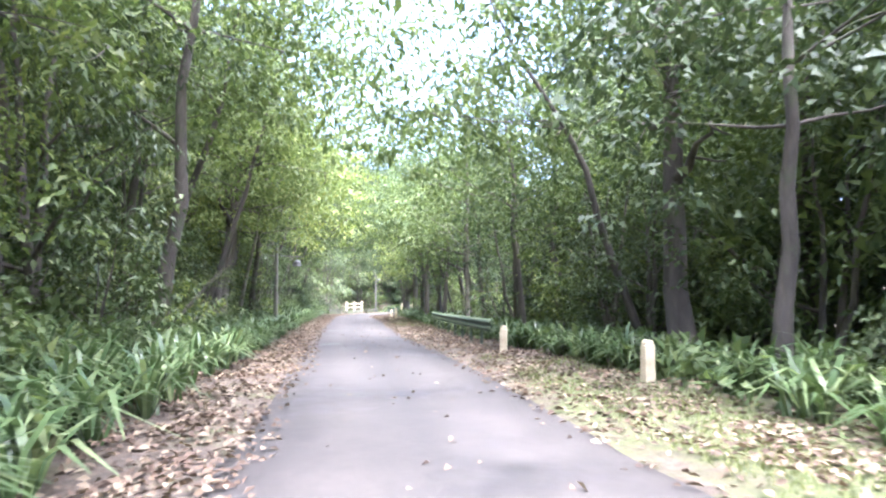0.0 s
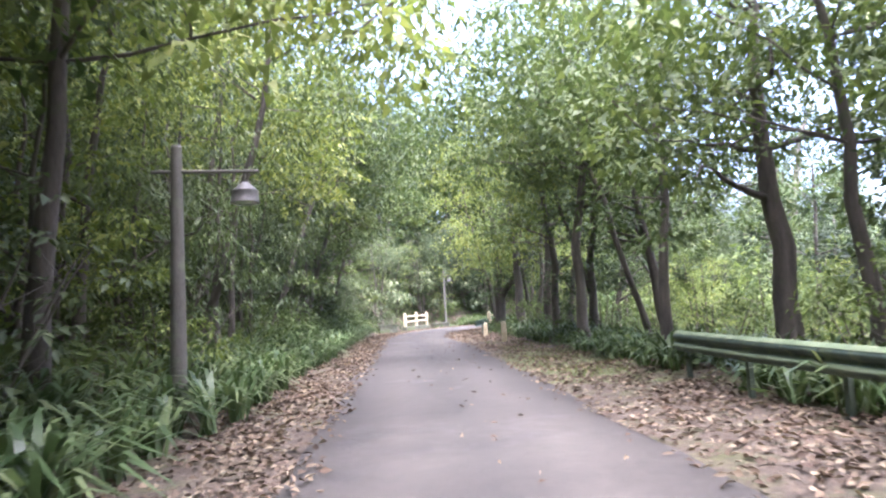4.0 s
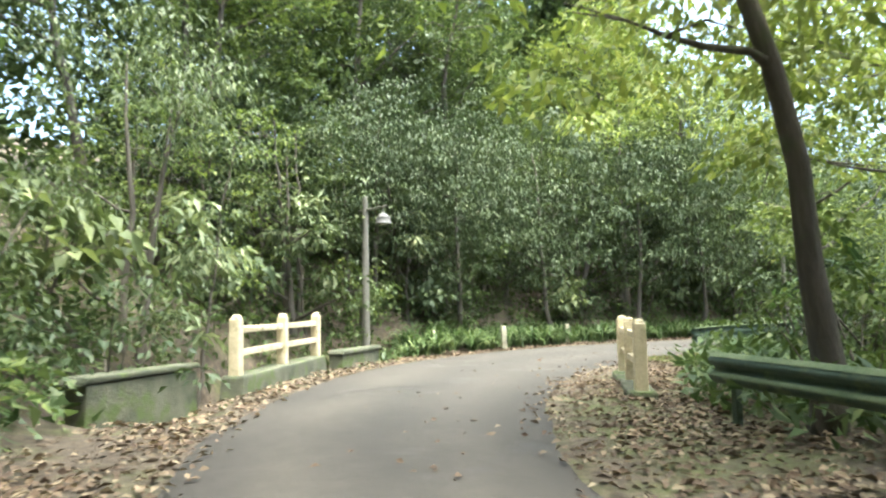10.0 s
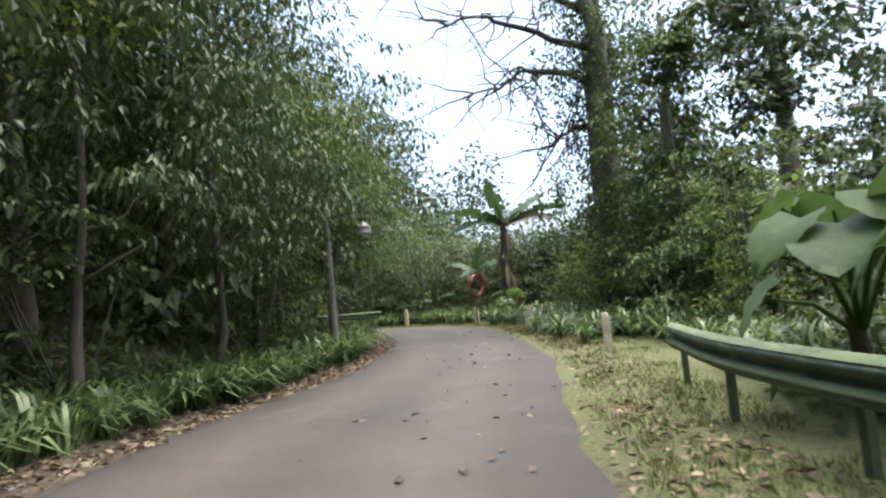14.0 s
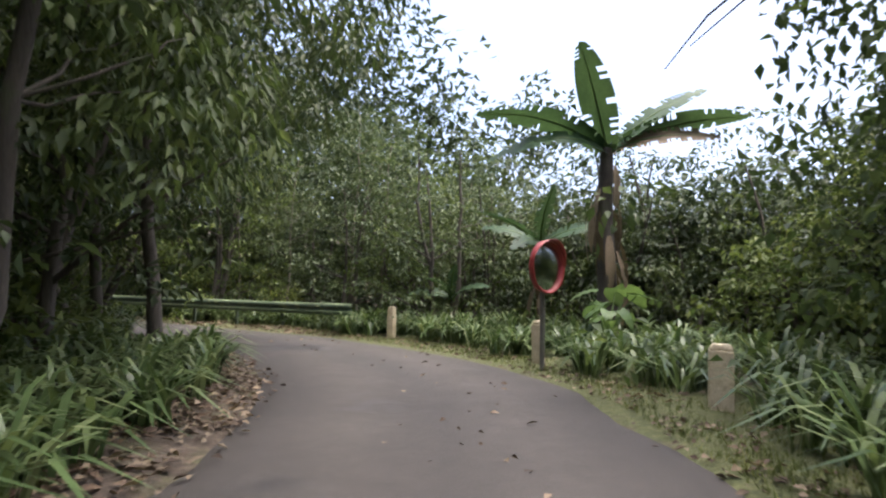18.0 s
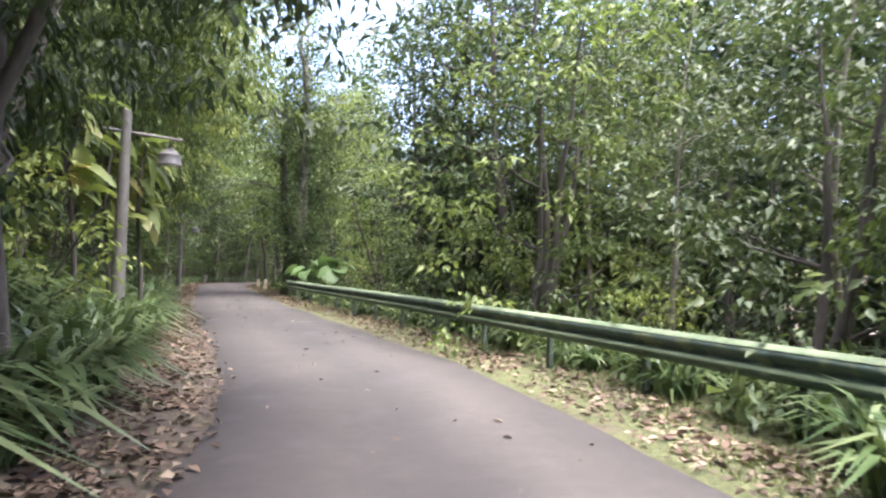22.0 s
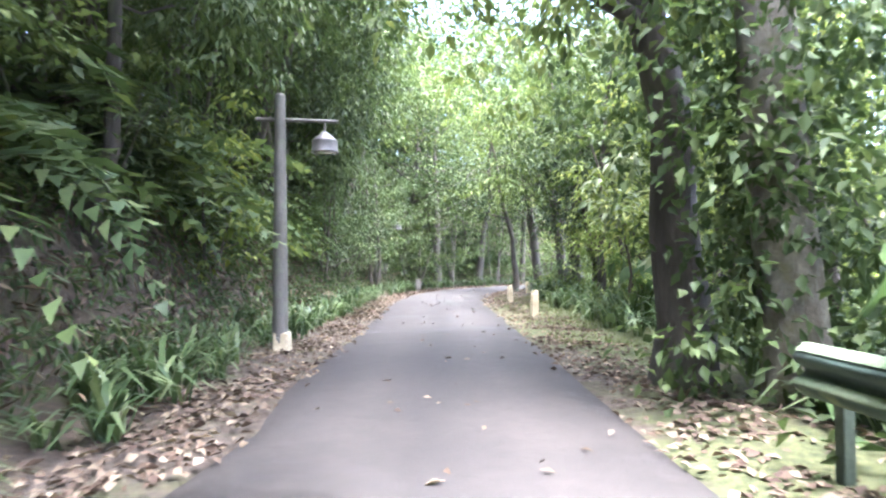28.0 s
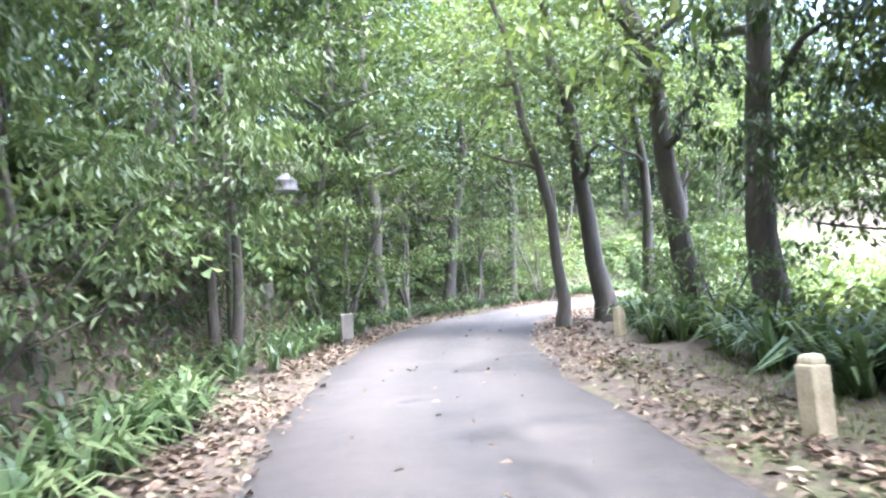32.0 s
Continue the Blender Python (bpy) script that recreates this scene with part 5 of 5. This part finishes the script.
forest(T_BUSH, 18, S_FENCE + 1, s_at(x=12), 3.4, 8, 1.3, (0.8, 1.1), -1, (LEAF_DARK, LEAF_DARK, LEAF))
forest(T_BUSH + T_DROOP, 54, 8, S_END, 3.0, 8, 1.35, (0.75, 1.1), -1, (None, LEAF, LEAF_DARK, LEAF_GREY))
forest(T_DROOP, 16, s_at(y=70), s_at(y=102), 2.7, 5, 1.3, (0.8, 1.05), -1, (LEAF, LEAF_DARK))
forest(SHRUB, 64, 16, S_B1, 2.9, 5.5, 0.62, (0.7, 1.3), -1, (None, LEAF, LEAF_DARK, LEAF_GREY))
forest(SHRUB, 84, S_B1, S_END, 2.1, 5.0, 0.62, (0.7, 1.3), -1, (None, LEAF, LEAF_DARK, LEAF_GREY))
# right side before the bridge: woodland, opening towards the bridge
forest(T_OVER, 5, 10, 64, 3.0, 4.6, 4.5, (0.95, 1.15), 1, (None, LEAF))
forest(T_TALL, 11, 0, 62, 4.6, 10, 2.6, (0.8, 1.15), 1, (None, LEAF, LEAF_DARK))
forest(T_TALL, 7, 62, S_B1 - 4, 4.2, 14, 3.4, (0.7, 1.0), 1, (None, LEAF))
forest(T_SLIM, 5, 5, S_B1 - 2, 3.8, 12, 2.2, (0.8, 1.2), 1)
forest(T_BUSH, 20, 5, 64, 4.2, 9, 1.7, (0.75, 1.1), 1, (None, LEAF, LEAF_DARK))
forest(T_BUSH, 12, 64, S_B1, 7, 16, 2.2, (0.55, 0.9), 1, (None, LEAF, LEAF_LIGHT))
forest(SHRUB, 42, 15, S_B1, 3.2, 9, 0.9, (0.6, 1.2), 1, (None, LEAF, LEAF_LIGHT, LEAF_DARK))
# right side between the bends: low growth, open sky
forest(SHRUB, 44, S_B1, S_B3, 3.8, 9, 0.8, (0.9, 1.5), 1, (None, LEAF, LEAF_DARK))
forest(T_BUSH, 11, S_B1 + 3, S_B2 - 6, 7, 18, 2.0, (0.6, 0.85), 1, (None, LEAF_LIGHT, LEAF))
forest(T_BUSH, 32, S_B2 + 3, S_B3 + 2, 5.6, 9.5, 1.35, (0.72, 0.95), 1, (LEAF, LEAF_GREY, LEAF_DARK, LEAF_DARK))
# right side after the second bend: woodland behind the guard rail
forest(T_SLIM, 8, S_B3 - 2, s_at(y=66), 4.0, 10, 1.6, (0.55, 0.75), 1, (None, LEAF_GREY))
forest(T_BUSH, 15, S_B3 + 2, s_at(y=78), 5.2, 8.5, 1.6, (0.85, 1.05), 1, (LEAF, LEAF_DARK, LEAF_GREY))
forest(T_OVER, 3, s_at(y=91), s_at(y=100), 3.0, 4.6, 3.4, (0.95, 1.15), 1, (None, LEAF))
forest(T_TALL, 12, s_at(y=62), s_at(y=102), 4.6, 11, 2.6, (0.8, 1.15), 1, (None, LEAF, LEAF_LIGHT))
# mostly LEAF_LIGHT, so the leaf colour carries this side's brighter light
forest(T_BUSH, 16, s_at(y=78), s_at(y=102), 4.0, 9, 1.7, (0.65, 1.0), 1, (LEAF_LIGHT, LEAF_LIGHT, LEAF))
forest(SHRUB, 46, s_at(y=58), S_END, 2.4, 8, 0.8, (0.6, 1.2), 1, (None, LEAF, LEAF_LIGHT))


def far_woods(s0, s1, side, e0, e1, h0, h1, per_m3, mat, seed, label, leaf=(0.5, 0.3)):
    """The forest further in: masses of foliage with an uneven top, seen only between the nearer trees."""
    g = np.random.default_rng(seed)
    n = int((s1 - s0) * (e1 - e0) * (h1 - h0) * per_m3 / 7 * (1.35 if leaf[0] > 0.45 else 1.0))
    s, d = g.uniform(s0, s1, n), e0 + (e1 - e0) * g.random(n) ** 1.2
    x, y = on_road(s, side * d)
    st, e, sd, _ = beside(x, y)
    crest = h0 + (h1 - h0) * (0.72 + 0.28 * wavy(x, y, 0.35))
    h = h0 + (crest - h0) * g.random(n) ** 0.9
    ok = (e > e0 - 0.5) & (sd == side)
    c = np.stack([x, y, land(x, y) + h], 1)[ok]
    k = np.repeat(np.arange(len(c)), 7)
    sp = unit(g, len(k)) * g.uniform(0.2, 1.1, len(k))[:, None]
    v, f = leaves(c[k] + sp * (1, 1, 0.45), sp + g.normal(0, 0.35, sp.shape), leaf[0], leaf[1], g, droop=0.3, simple=True)
    return tagged(new("far_woods", mesh_of("far_woods", v, f, mat)), label, "forest", kind="stuff")


def bank_cover(s0, s1, side, e0, e1, per_m2, mat, seed, label, leaf=(0.24, 0.12), simple=True):
    """Low leafy growth that clothes the slope."""
    g = np.random.default_rng(seed)
    n = int((s1 - s0) * (e1 - e0) * per_m2 / 6)
    x, y = on_road(g.uniform(s0, s1, n), side * g.uniform(e0, e1, n))
    _, e, sd, _ = beside(x, y)
    ok = (e > e0) & (sd == side)
    x, y = x[ok], y[ok]
    c = np.stack([x, y, land(x, y) + g.uniform(0.05, 0.55, len(x))], 1)
    k = np.repeat(np.arange(len(c)), 6)
    sp = unit(g, len(k)) * g.uniform(0.1, 0.35, len(k))[:, None]
    v, f = leaves(c[k] + sp * (1, 1, 0.5), sp * 3 + g.normal(0, 0.4, sp.shape), leaf[0], leaf[1], g, droop=0.3 if simple else 0.7, simple=simple)
    return tagged(new("bank_undergrowth", mesh_of("bank_undergrowth", v, f, mat)), label, "undergrowth", kind="stuff")


COVER = "low leafy undergrowth clothing the steep bank"
bank_cover(8, S_FENCE - 5, -1, 2.2, 7.5, 80, LEAF, 1, COVER)
bank_cover(S_FENCE - 15, S_FENCE - 2, -1, 1.6, 5.5, 110, FERN, 8, COVER)
bank_cover(S_FENCE + 1, s_at(x=18), -1, 1.7, 8, 100, LEAF, 2, COVER)
bank_cover(s_at(x=18), s_at(y=69), -1, 1.8, 6.5, 100, LEAF, 5, COVER)
bank_cover(s_at(y=69), S_END, -1, 2.6, 6.5, 110, LEAF, 12, COVER)
bank_cover(s_at(y=69), S_END, -1, 1.4, 2.9, 90, LITTER, 13, "dry brown growth hanging on the earth cut", (0.2, 0.035), False)
bank_cover(s_at(y=69), S_END, -1, 1.5, 3.6, 260, FERN, 14, COVER, (0.17, 0.05), False)
bank_cover(S_FENCE - 8, S_FENCE + 6, -1, 3.0, 9, 110, LEAF, 3, COVER)
bank_cover(8, S_B1 - 2, 1, 2.1, 5, 60, LEAF, 6, "low green undergrowth under the open wood")
bank_cover(s_at(y=57), s_at(y=83), 1, 1.1, 5, 75, LEAF, 7, "low green undergrowth behind the guard rail")
bank_cover(s_at(y=83), S_END, 1, 2.2, 5, 60, LEAF, 9, "low green undergrowth under the open wood")
bank_cover(s_at(y=98), S_END + 12, 1, 4.5, 22, 85, LEAF, 11, "green thicket on the slope beyond the bend")
bank_cover(S_B1 - 3, s_at(x=12), 1, 1.9, 6, 90, FERN, 10, "ferny undergrowth behind the curved guard rail")
bank_cover(8, S_END, 1, 4.4, 11, 22, LEAF, 4, "low green undergrowth under the open wood")

DEEP = "dense green forest rising behind the roadside trees"
far_woods(0, S_FENCE - 4, -1, 9.5, 22, 0.0, 24, 6.5, LEAF_DARK, 1, DEEP)
far_woods(S_FENCE - 4, s_at(x=16), -1, 10, 22, 0.0, 23, 7.0, LEAF, 8, DEEP)
far_woods(s_at(x=16), S_END + 18, -1, 9.5, 22, 0.0, 22, 6.0, LEAF_DARK, 9, DEEP)
far_woods(0, S_FENCE - 2, -1, 5.8, 10, 0.0, 11, 7.0, LEAF, 2, DEEP, (0.38, 0.2))
far_woods(S_FENCE + 3, S_END + 18, -1, 5.4, 9.5, 0.0, 11, 11.0, LEAF, 12, DEEP, (0.38, 0.2))
far_woods(0, 62, 1, 6.0, 10.5, 0.0, 12, 10.0, LEAF, 13, DEEP, (0.38, 0.2))
far_woods(s_at(y=62), s_at(y=77), 1, 6.0, 10.5, 0.0, 11, 12.0, LEAF_DARK, 14, DEEP, (0.38, 0.2))
far_woods(s_at(y=95), s_at(y=101), 1, 6.0, 10.5, 0.0, 11, 10.0, LEAF, 17, DEEP, (0.38, 0.2))
far_woods(0, 66, 1, 9.5, 20, 0.0, 24, 8.0, LEAF_DARK, 3, DEEP)
far_woods(66, S_B1 - 2, 1, 15, 30, 0.0, 8, 2.0, LEAF_LIGHT, 4, "pale green wooded slope beyond the open trees")
far_woods(S_B1, S_B2, 1, 10, 18, 0.0, 4, 2.4, LEAF, 5, "green thicket falling away below the lane")
# backlit against the sky: LEAF_DARK carries the darkness as colour
far_woods(S_B2 + 3, S_B3 + 4, 1, 6.4, 11, 0.0, 6.2, 70.0, LEAF_DARK, 6, "hedge before the open sky with its backlit darkness in the leaf colour", (0.24, 0.13))
far_woods(S_B2 + 5, S_B3 + 2, 1, 7.0, 10.5, 0.0, 7.4, 60.0, LEAF_DARK, 19, "hedge before the open sky with its backlit darkness in the leaf colour", (0.36, 0.2))
far_woods(S_B3 + 3, s_at(y=79), 1, 10, 20, 0.0, 19, 7.0, LEAF_DARK, 7, DEEP)
far_woods(s_at(y=79), s_at(y=100), 1, 8, 20, 0.0, 3.2, 7.0, LEAF, 15, "low thicket below the open sky")
far_woods(s_at(y=103), S_END + 18, 1, 5.5, 14, 0.0, 2.2, 14.0, LEAF, 18, "green thicket on the slope beyond the bend", (0.3, 0.16))
far_woods(s_at(y=100), S_END + 18, 1, 14, 28, 0.0, 6, 5.0, LEAF_LIGHT, 11, DEEP)

for s, d, k in [(S_FENCE - 3, -4.2, 1.2), (S_FENCE + 1, -4.6, 1.1), (S_FENCE + 6, -3.0, 1.0), (S_FENCE + 11, -2.6, 1.1), (s_at(x=16), -2.8, 1.2), (s_at(y=48), -2.6, 1.0), (S_B1 - 8, -3.2, 1.1)]:
    x, y = on_road(s, d)
    plant(BROAD_SHRUB, float(x), float(y), None, k * 0.8)
for k in range(110):
    s = rng.uniform(20, S_END)
    x, y = on_road(s, -rng.uniform(2.2, 4.2))
    put_fern(float(x), float(y), float(rng.uniform(0.7, 1.25)))
for k in range(90):
    x, y = on_road(rng.uniform(s_at(y=70), S_END), -rng.uniform(2.7, 4.3))
    put_fern(float(x), float(y), float(rng.uniform(1.6, 2.5)), 10, "large arching fern hanging from the top of the bank", 0.15)
for k in range(18):
    x, y = on_road(rng.uniform(s_at(y=70), S_END), -rng.uniform(1.6, 2.5))
    put_fern(float(x), float(y), float(rng.uniform(0.6, 0.9)), 7, "withered brown fern on the earth bank", kinds=DRY_FRONDS)
for k in range(24):
    s = rng.uniform(25, S_END)
    x, y = on_road(s, rng.uniform(3.4, 6.0))
    if beside(x, y)[1][0] > 3.2:
        put_fern(float(x), float(y), float(rng.uniform(0.7, 1.2)))


# ---- strap-leaved border plants, kept clear of the marker posts ----
POSTS = [(5.9, -14.6), (2.78, 15.1), (2.3, 20.83), (18.6, 43.0), (27.0, 47.18), (29.6, 50.15), (32.7, 55.0), (36.5, 93.6), (37.2, 99.45)]

def strap_border(name, s0, s1, side, d0, d1, per_metre, label, tall=(0.85, 1.2), seed=1, wide=1.0):
    g = np.random.default_rng(seed)
    n = int((s1 - s0) * per_metre)
    s = g.uniform(s0, s1, n)
    thick = 0.5 + 0.5 * wavy(s, s * 0.3, 0.5)
    s = s[g.random(n) < 0.55 + 0.45 * thick]
    n = len(s)
    x, y = on_road(s, side * (d0 + (d1 - d0) * g.random(n) ** 0.9))
    keep = beside(x, y)[1] > d0 - 0.25
    for px, py in POSTS:
        keep &= (x - px) ** 2 + (y - py) ** 2 > 0.55
    x, y = x[keep], y[keep]
    n = len(x)
    z = land(x, y)
    per = 15
    k = np.repeat(np.arange(n), per)
    a = g.uniform(0, 6.28, n * per)
    ln = g.uniform(*tall, n)[k] * g.uniform(0.7, 1.15, n * per)
    out = g.uniform(0.3, 0.95, n * per)
    wd = g.uniform(0.019, 0.036, n * per) * wide
    base = np.stack([x[k] + g.normal(0, 0.05, n * per), y[k] + g.normal(0, 0.05, n * per), z[k] - 0.03], 1)
    dirn = np.stack([np.cos(a), np.sin(a), 0 * a], 1)
    sd = np.stack([-np.sin(a), np.cos(a), 0 * a], 1)
    rows = []
    for u, w in ((0, 0.6), (0.35, 1.0), (0.68, 0.9), (1.0, 0.12)):
        p = base + dirn * (ln * out * (u**1.5))[:, None] + np.array([0, 0, 1.0]) * (ln * (1.15 * u - (0.25 + 0.75 * out) * u**2.4))[:, None]
        rows += [p + sd * (wd * w)[:, None], p - sd * (wd * w)[:, None]]
    v = np.stack(rows, 1)
    i0 = np.arange(n * per)[:, None] * 8
    f = np.concatenate([i0 + (0, 1, 3, 2), i0 + (2, 3, 5, 4), i0 + (4, 5, 7, 6)])
    return tagged(new(name, mesh_of(name, v.reshape(-1, 3), f, STRAP)), label, "border plants", kind="stuff")


strap_border("strap_leaf_border", 22, S_B1 - 5, -1, 1.0, 2.9, 17, "green strap-leaved border plants along the bank foot", seed=1)
strap_border("strap_leaf_border", S_FENCE + 3, s_at(y=53), -1, 0.4, 2.2, 27, "dense strap-leaved border plants round the bend", (0.8, 1.15), 2)
strap_border("strap_leaf_border", s_at(y=57), s_at(y=82), -1, 0.9, 2.6, 36, "tall glossy strap-leaved border plants below the bank", (0.95, 1.35), 3, 1.25)
strap_border("strap_leaf_border", s_at(y=82), S_END - 5, -1, 0.7, 1.7, 9, "strap-leaved border plants on the leafy bank foot", (0.6, 0.95), 4, 0.85)
strap_border("strap_leaf_border", 18, S_B1 - 14, 1, 2.1, 4.4, 13, "strap-leaved plants under the open wood", seed=5)
strap_border("strap_leaf_border", s_at(x=10.5), s_at(x=18.5), 1, 2.3, 4.6, 26, "thick strap-leaved plants behind the rail's end", (0.75, 1.05), 9)
strap_border("strap_leaf_border", s_at(x=18.5), s_at(y=58), 1, 0.65, 4.0, 34, "thick strap-leaved plants behind the mossy verge", (0.8, 1.15), 6)
strap_border("strap_leaf_border", s_at(y=57), s_at(y=84), 1, 1.25, 3.2, 18, "strap-leaved plants behind the guard rail", (0.6, 1.0), 7)
strap_border("strap_leaf_border", s_at(y=84), S_END - 5, 1, 1.7, 3.6, 9, "strap-leaved plants at the wood's edge", seed=8)


# ---- short grass on the verges ----
def short_grass(s0, s1, side, d0, d1, per_m2, seed):
    g = np.random.default_rng(seed)
    n = int((s1 - s0) * (d1 - d0) * per_m2)
    s = g.uniform(s0, s1, n)
    x, y = on_road(s, side * g.uniform(d0, d1, n))
    keep = (beside(x, y)[1] > 0.0) & (wavy(x, y, 1.7) + g.normal(0, 0.4, n) > -0.25)
    x, y = x[keep], y[keep]
    n = len(x)
    a, h = g.uniform(0, 6.28, n), g.uniform(0.03, 0.1, n)
    b = np.stack([x, y, land(x, y)], 1)
    w = np.stack([np.cos(a), np.sin(a), 0 * a], 1) * 0.008
    tip = b + np.stack([g.normal(0, 0.03, n), g.normal(0, 0.03, n), h], 1)
    v = np.stack([b - w, b + w, tip], 1).reshape(-1, 3)
    return tagged(new("short_grass", mesh_of("short_grass", v, np.arange(n * 3).reshape(-1, 3), GRASS)), "short yellow-green grass and moss on the verge", "grass", kind="stuff")


short_grass(26, 42, 1, 0.3, 2.4, 260, 1)
short_grass(62, 74, 1, 0.4, 2.6, 200, 2)
short_grass(s_at(y=40.6), s_at(x=8), 1, 0.2, 2.5, 420, 7)
short_grass(s_at(x=8), s_at(y=60), 1, 0.1, 1.7, 420, 3)
short_grass(s_at(y=60), s_at(y=82), 1, 0.3, 1.4, 160, 4)
short_grass(s_at(y=88), s_at(y=104), 1, 0.3, 2.3, 240, 5)
short_grass(s_at(y=58), s_at(y=80), -1, 0.4, 1.2, 90, 6)


# ---- fallen leaves ----
def fallen(name, s0, s1, side, d0, d1, per_m2, seed, label):
    g = np.random.default_rng(seed)
    n = int((s1 - s0) * (d1 - d0) * per_m2)
    s = g.uniform(s0, s1, n)
    d = g.triangular(d0, d0 + 0.45 * (d1 - d0), d1, n)
    x, y = on_road(s, side * np.maximum(d, 0.001))
    inward = np.minimum(d, 0) * side
    rx, ry = np.interp(s, STEP, RIGHT[:, 0]), np.interp(s, STEP, RIGHT[:, 1])
    x, y = x + rx * inward, y + ry * inward
    keep = wavy(x, y, 2.1) + g.normal(0, 0.5, n) > -0.6
    x, y, d = x[keep], y[keep], d[keep]
    n = len(x)
    z = np.where(d < 0, beside(x, y)[3] + 0.012, land(x, y)) + g.uniform(0.005, 0.03, n)
    a = g.uniform(0, 6.28, n)
    way = np.stack([np.cos(a), np.sin(a), g.normal(0.05, 0.2, n)], 1)
    v, f = leaves(np.stack([x, y, z], 1), way, 0.105, 0.06, g, 0.18)
    return tagged(new(name, mesh_of(name, v, f, LITTER)), label, "leaf litter", kind="stuff")


BROWN = "dry brown and tan fallen leaves along the lane's edge"
fallen("leaf_litter", 18, S_B1, -1, -0.5, 1.7, 170, 1, BROWN)
fallen("leaf_litter", 18, S_B1 + 4, 1, -0.5, 3.2, 130, 2, BROWN)
fallen("leaf_litter", S_B1, s_at(x=18), -1, -0.4, 0.9, 150, 3, BROWN)
fallen("leaf_litter", s_at(x=18), s_at(y=55), -1, -0.4, 1.7, 150, 9, BROWN)
fallen("leaf_litter", S_B1 + 3, s_at(y=40.6), 1, -0.35, 2.6, 150, 4, BROWN)
fallen("leaf_litter", s_at(y=40.6), s_at(y=58), 1, -0.2, 1.4, 50, 5, "scattered yellow fallen leaves on the mossy verge")
fallen("leaf_litter", s_at(y=54), S_END, -1, -0.3, 1.3, 170, 6, BROWN)
fallen("leaf_litter", s_at(y=57), S_END, 1, -0.25, 1.5, 120, 7, BROWN)
fallen("stray_leaves", 15, S_END, 1, -3.0, 0.0, 2.2, 8, "stray fallen leaves lying on the asphalt")
